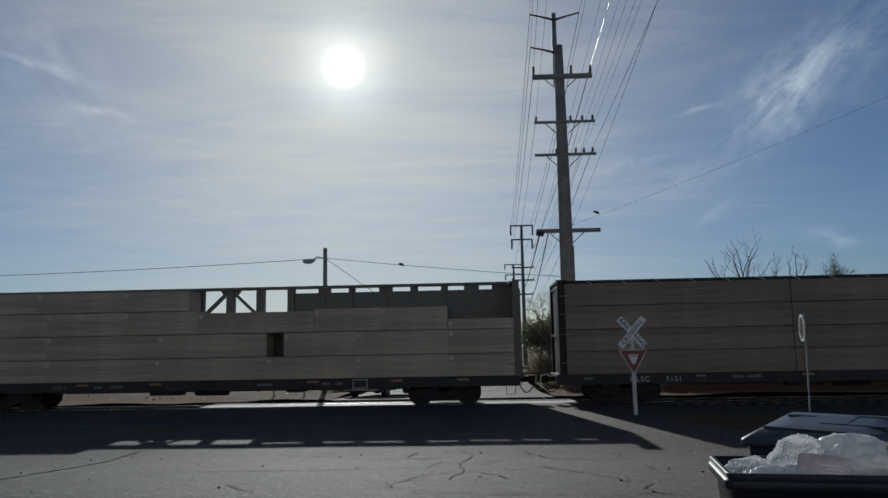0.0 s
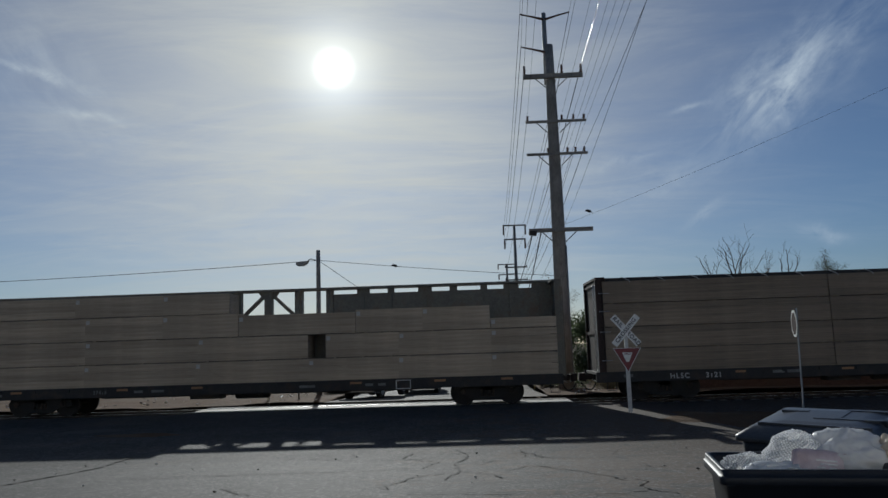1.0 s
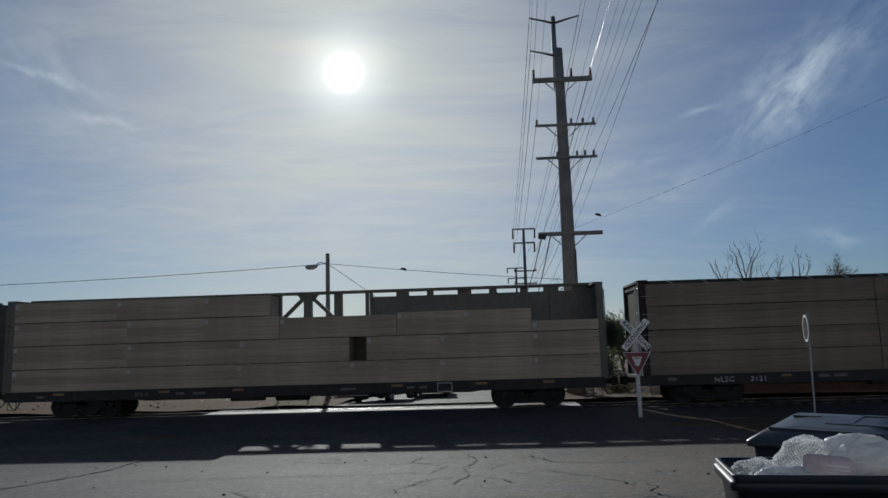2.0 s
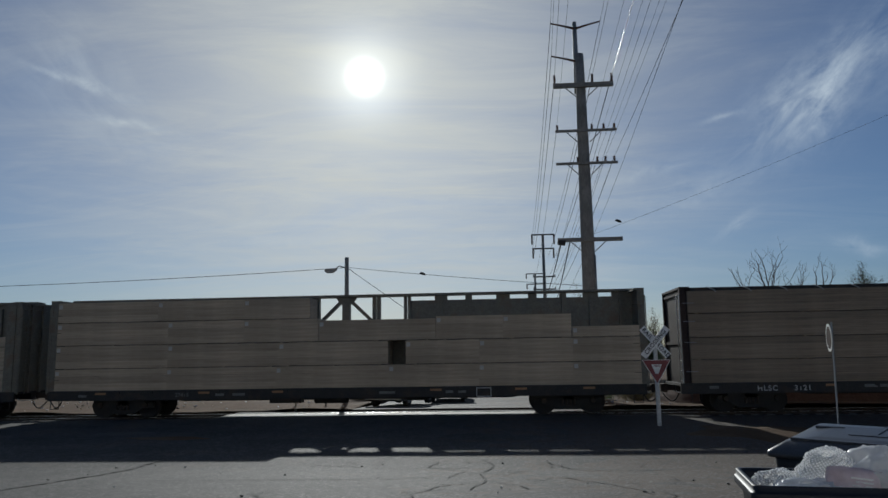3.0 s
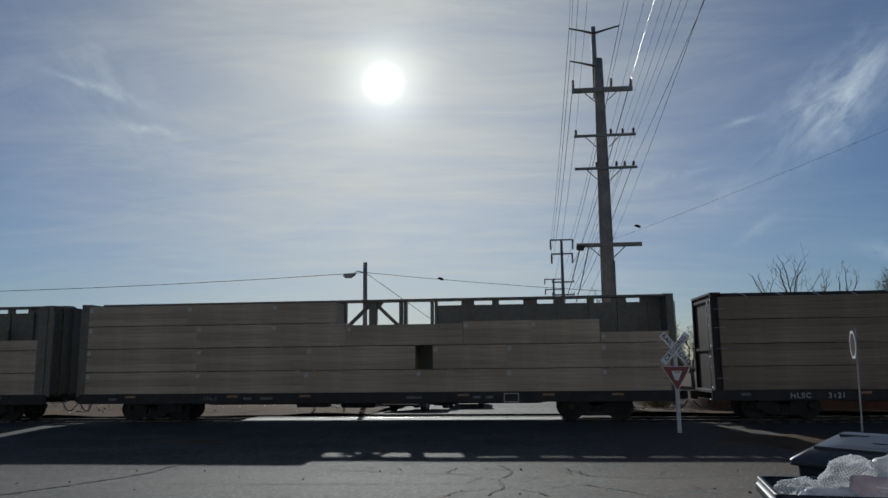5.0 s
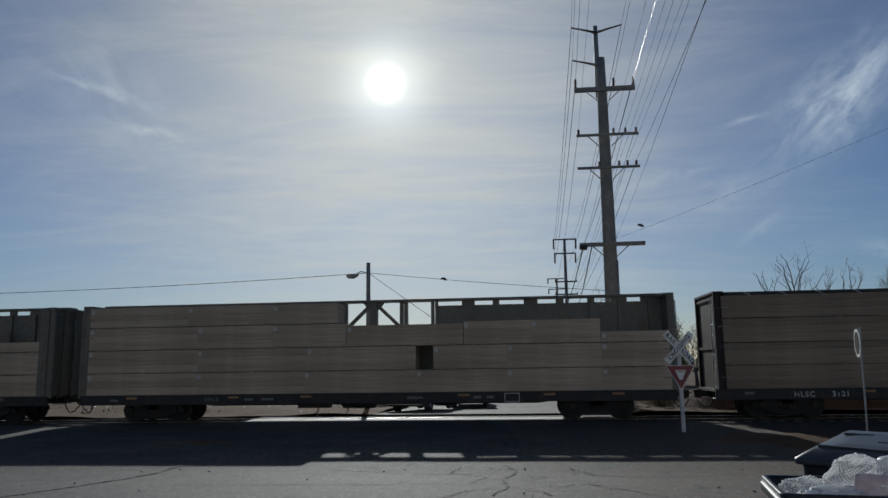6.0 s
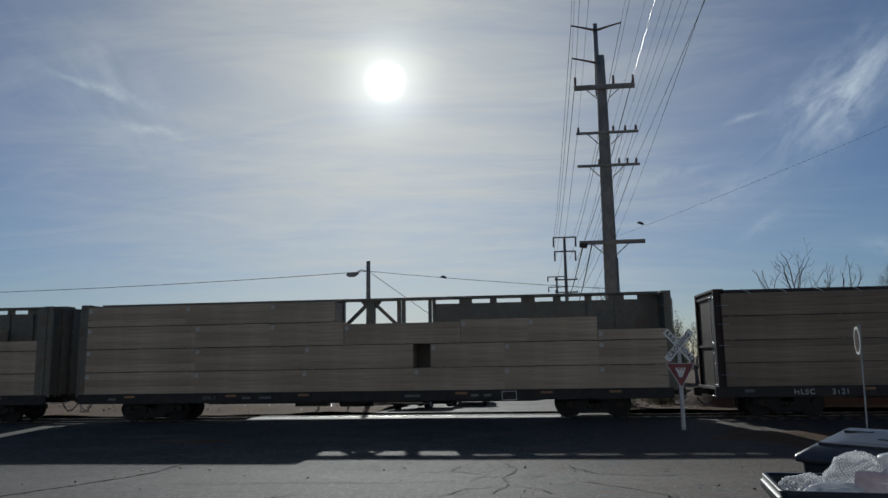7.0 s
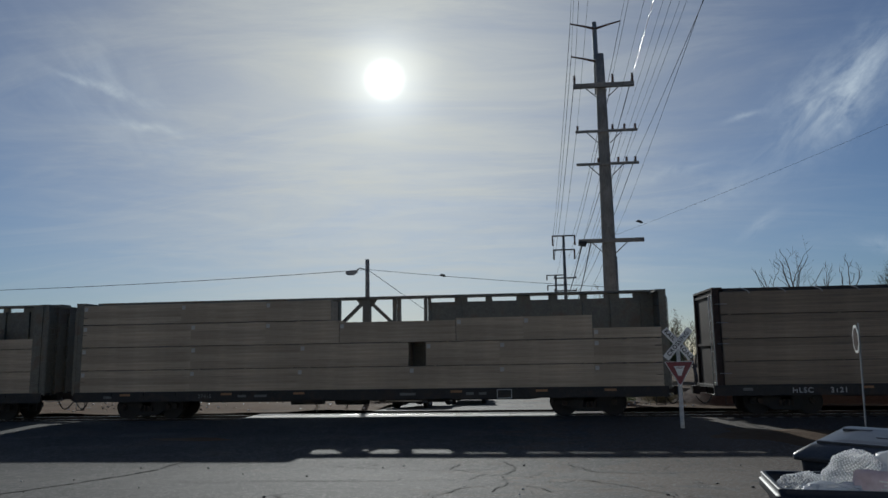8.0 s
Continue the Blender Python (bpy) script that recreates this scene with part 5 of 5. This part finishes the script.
# ---- vehicles and clutter beyond the track ----
def vehicle(at, turn, label, length=4.9, width=1.9, high=1.75, clear=0.30):
    th = tagged(new("parked_pickup"), label, "pickup truck", "parked vehicles")
    th.matrix_basis = pose(*at, 0, 0, turn)
    a, w = length / 2, width / 2
    bm = bmesh.new()
    prism(bm, [(-a, clear + 0.12), (-a + 0.1, clear), (a - 0.1, clear), (a, clear + 0.15), (a - 0.02, 0.98), (a - 0.15, 1.05), (-a + 0.05, 1.05), (-a, 0.95)], -w, w)
    soften(bm, 0.05, 2)
    part("body", bm, VEHICLE, th)
    bm = bmesh.new()
    prism(bm, [(-0.5, 1.02), (1.35, 1.02), (0.75, high), (-0.4, high)], -w + 0.12, w - 0.12)
    soften(bm, 0.06, 2)
    part("cab", bm, GLASS_DARK, th)
    for k in (-a + 0.02, a - 0.02):
        boxes("bumper", GALV, th, (k - 0.09, k + 0.09, -w + 0.03, w - 0.03, clear + 0.08, clear + 0.28), bevel=0.03)
    for k in (-a + 0.95, a - 0.9):
        for y in (-w + 0.12, w - 0.12):
            bm = bmesh.new()
            tube(bm, [(k, y - 0.12, 0.37), (k, y - 0.10, 0.37), (k, y + 0.10, 0.37), (k, y + 0.12, 0.37)], [0.33, 0.37, 0.37, 0.33], 24)
            wheel = part("wheel", bm, RUBBER, th)
            bm = bmesh.new()
            s = math.copysign(0.122, y)
            tube(bm, [(k, y + s, 0.37), (k, y + s * 1.06, 0.37)], 0.2, 16)
            part("rim", bm, GALV, wheel)
    bm = bmesh.new()
    tube(bm, [(-a + 0.95, -w + 0.2, 0.37), (-a + 0.95, w - 0.2, 0.37)], 0.07, 8)
    part("axle", bm, RUBBER, th)


vehicle((-3.05, 42.4, -0.25), 90, "dark pickup parked end-on beyond the crossing")
vehicle((-5.1, 37.4, -0.16), 74, "dark pickup parked at the far street edge", 4.6)


def bollard(x, y, z, h, mat=POST_WHITE, r=0.055):
    th = tagged(new("bollard"), "short weathered post beside the track", "post", "posts beside the track")
    th.matrix_basis = pose(x, y, z)
    bm = bmesh.new()
    tube(bm, [(0, 0, -0.2), (0, 0, h - 0.03), (0, 0, h)], [r, r, r * 0.7], 10)
    part("shaft", bm, mat, th)
    boxes("band", GALV, th, (-r - 0.006, r + 0.006, -r - 0.006, r + 0.006, h - 0.22, h - 0.14), bevel=0.01)


bollard(-9.5, 33.5, 0.0, 0.62)
bollard(-8.2, 33.9, 0.0, 0.5, WOOD_POLE, 0.04)


def litter():
    """Scraps, stones and broken glass on the dirt beyond the track, and stones on the near asphalt."""
    rnd = random.Random(4)
    mats = (PAPER, WHITE, CONCRETE, RUST, GALV)
    for k in range(120):
        left = rnd.random() < 0.72
        x = rnd.uniform(-26, -7.2) if left else rnd.uniform(3.6, 9.0)
        y = rnd.uniform(32.6, 37.5)
        z = 0.05 + (0.22 * min(1, max(0, (y - 33) / 8)) if left else 0)
        bm = bmesh.new()
        w, l, h = rnd.uniform(0.02, 0.085), rnd.uniform(0.02, 0.06), rnd.uniform(0.015, 0.045)
        bmesh.ops.create_icosphere(bm, subdivisions=2, radius=1.0)
        for v in bm.verts:
            v.co = Vector((v.co.x * w, v.co.y * l, v.co.z * h)) * (1 + 0.45 * noise.noise(v.co * 1.7 + Vector((k, 0, 0))))
        ob = part("scrap" if k % 2 else "stone", bm, mats[k % 5])
        ob.matrix_basis = pose(x, y, z, 0, 0, rnd.uniform(0, 180))
        tagged(ob, "small pale scrap lying on the dirt" if k % 2 else "small stone lying on the dirt", "scrap" if k % 2 else "stone", "litter beyond the track")
    for k in range(26):
        x, y = rnd.uniform(-9, 5), rnd.uniform(9.5, 17)
        bm = bmesh.new()
        bmesh.ops.create_icosphere(bm, subdivisions=1, radius=rnd.uniform(0.012, 0.03))
        for v in bm.verts:
            v.co *= 1 + 0.4 * noise.noise(v.co * 40 + Vector((k, 2, 0)))
            v.co.z *= 0.6
        ob = part("pebble", bm, STEEL_DARK if k % 3 else CONCRETE)
        ob.matrix_basis = pose(x, y, lift(y) + 0.018)
        tagged(ob, "small dark pebble lying on the asphalt", "pebble", "pebbles on the road")


litter()


def wire_splice(at):
    bm = bmesh.new()
    tube(bm, [(-0.16, 0, 0), (-0.08, 0, 0.02), (0.06, 0, -0.03), (0.15, 0, -0.08)], [0.02, 0.06, 0.07, 0.02], 8)
    ob = part("wire_splice", bm, CABLE)
    ob.matrix_basis = Matrix.Translation(at)
    tagged(ob, "dark splice hanging on the overhead wire", "splice", "wire splices")


wire_splice((-4.0, 37.35, 6.50))
wire_splice((5.7, 34.75, 8.50))


# ---- motion ----
TIMES = (0.0, 0.5, 1.0, 1.5, 3.0, 3.5, 4.0, 4.5, 6.0, 6.5, 7.0, 7.5, 8.0)
RUN = ((-3.985, -2.92, -2.08, -1.397, 0.018, 0.252, 0.385, 0.400, 0.260, 0.204, 0.148, 0.086, 0.0),
       (-4.197, -3.272, -2.458, -1.750, -0.358, -0.127, 0.013, 0.032, 0.007, 0.021, 0.009, 0.003, 0.0))


def travel(run, t):
    """How far a part of the train has come, smooth between the known times."""
    x, y = np.array(TIMES), np.array(RUN[run])
    slope = np.gradient(y, x)
    i = int(min(max(np.searchsorted(x, t) - 1, 0), len(x) - 2))
    h = x[i + 1] - x[i]
    s = (t - x[i]) / h
    return float((1 + 2 * s) * (1 - s) ** 2 * y[i] + s * (1 - s) ** 2 * h * slope[i] + s * s * (3 - 2 * s) * y[i + 1] + s * s * (s - 1) * h * slope[i + 1])


def motions():
    ticks = [round(0.25 * k, 2) for k in range(33)]
    for th, home, run in RIDERS:
        walk(th, [(t, Matrix.Translation((travel(run, t), 0, 0)) @ home) for t in ticks])
    for w, k, run in ROLLERS:
        walk(w, [(t, pose(k, 0, 0.49 - DROP, 0, math.degrees(travel(run, t) / 0.49), 0)) for t in ticks])


motions()
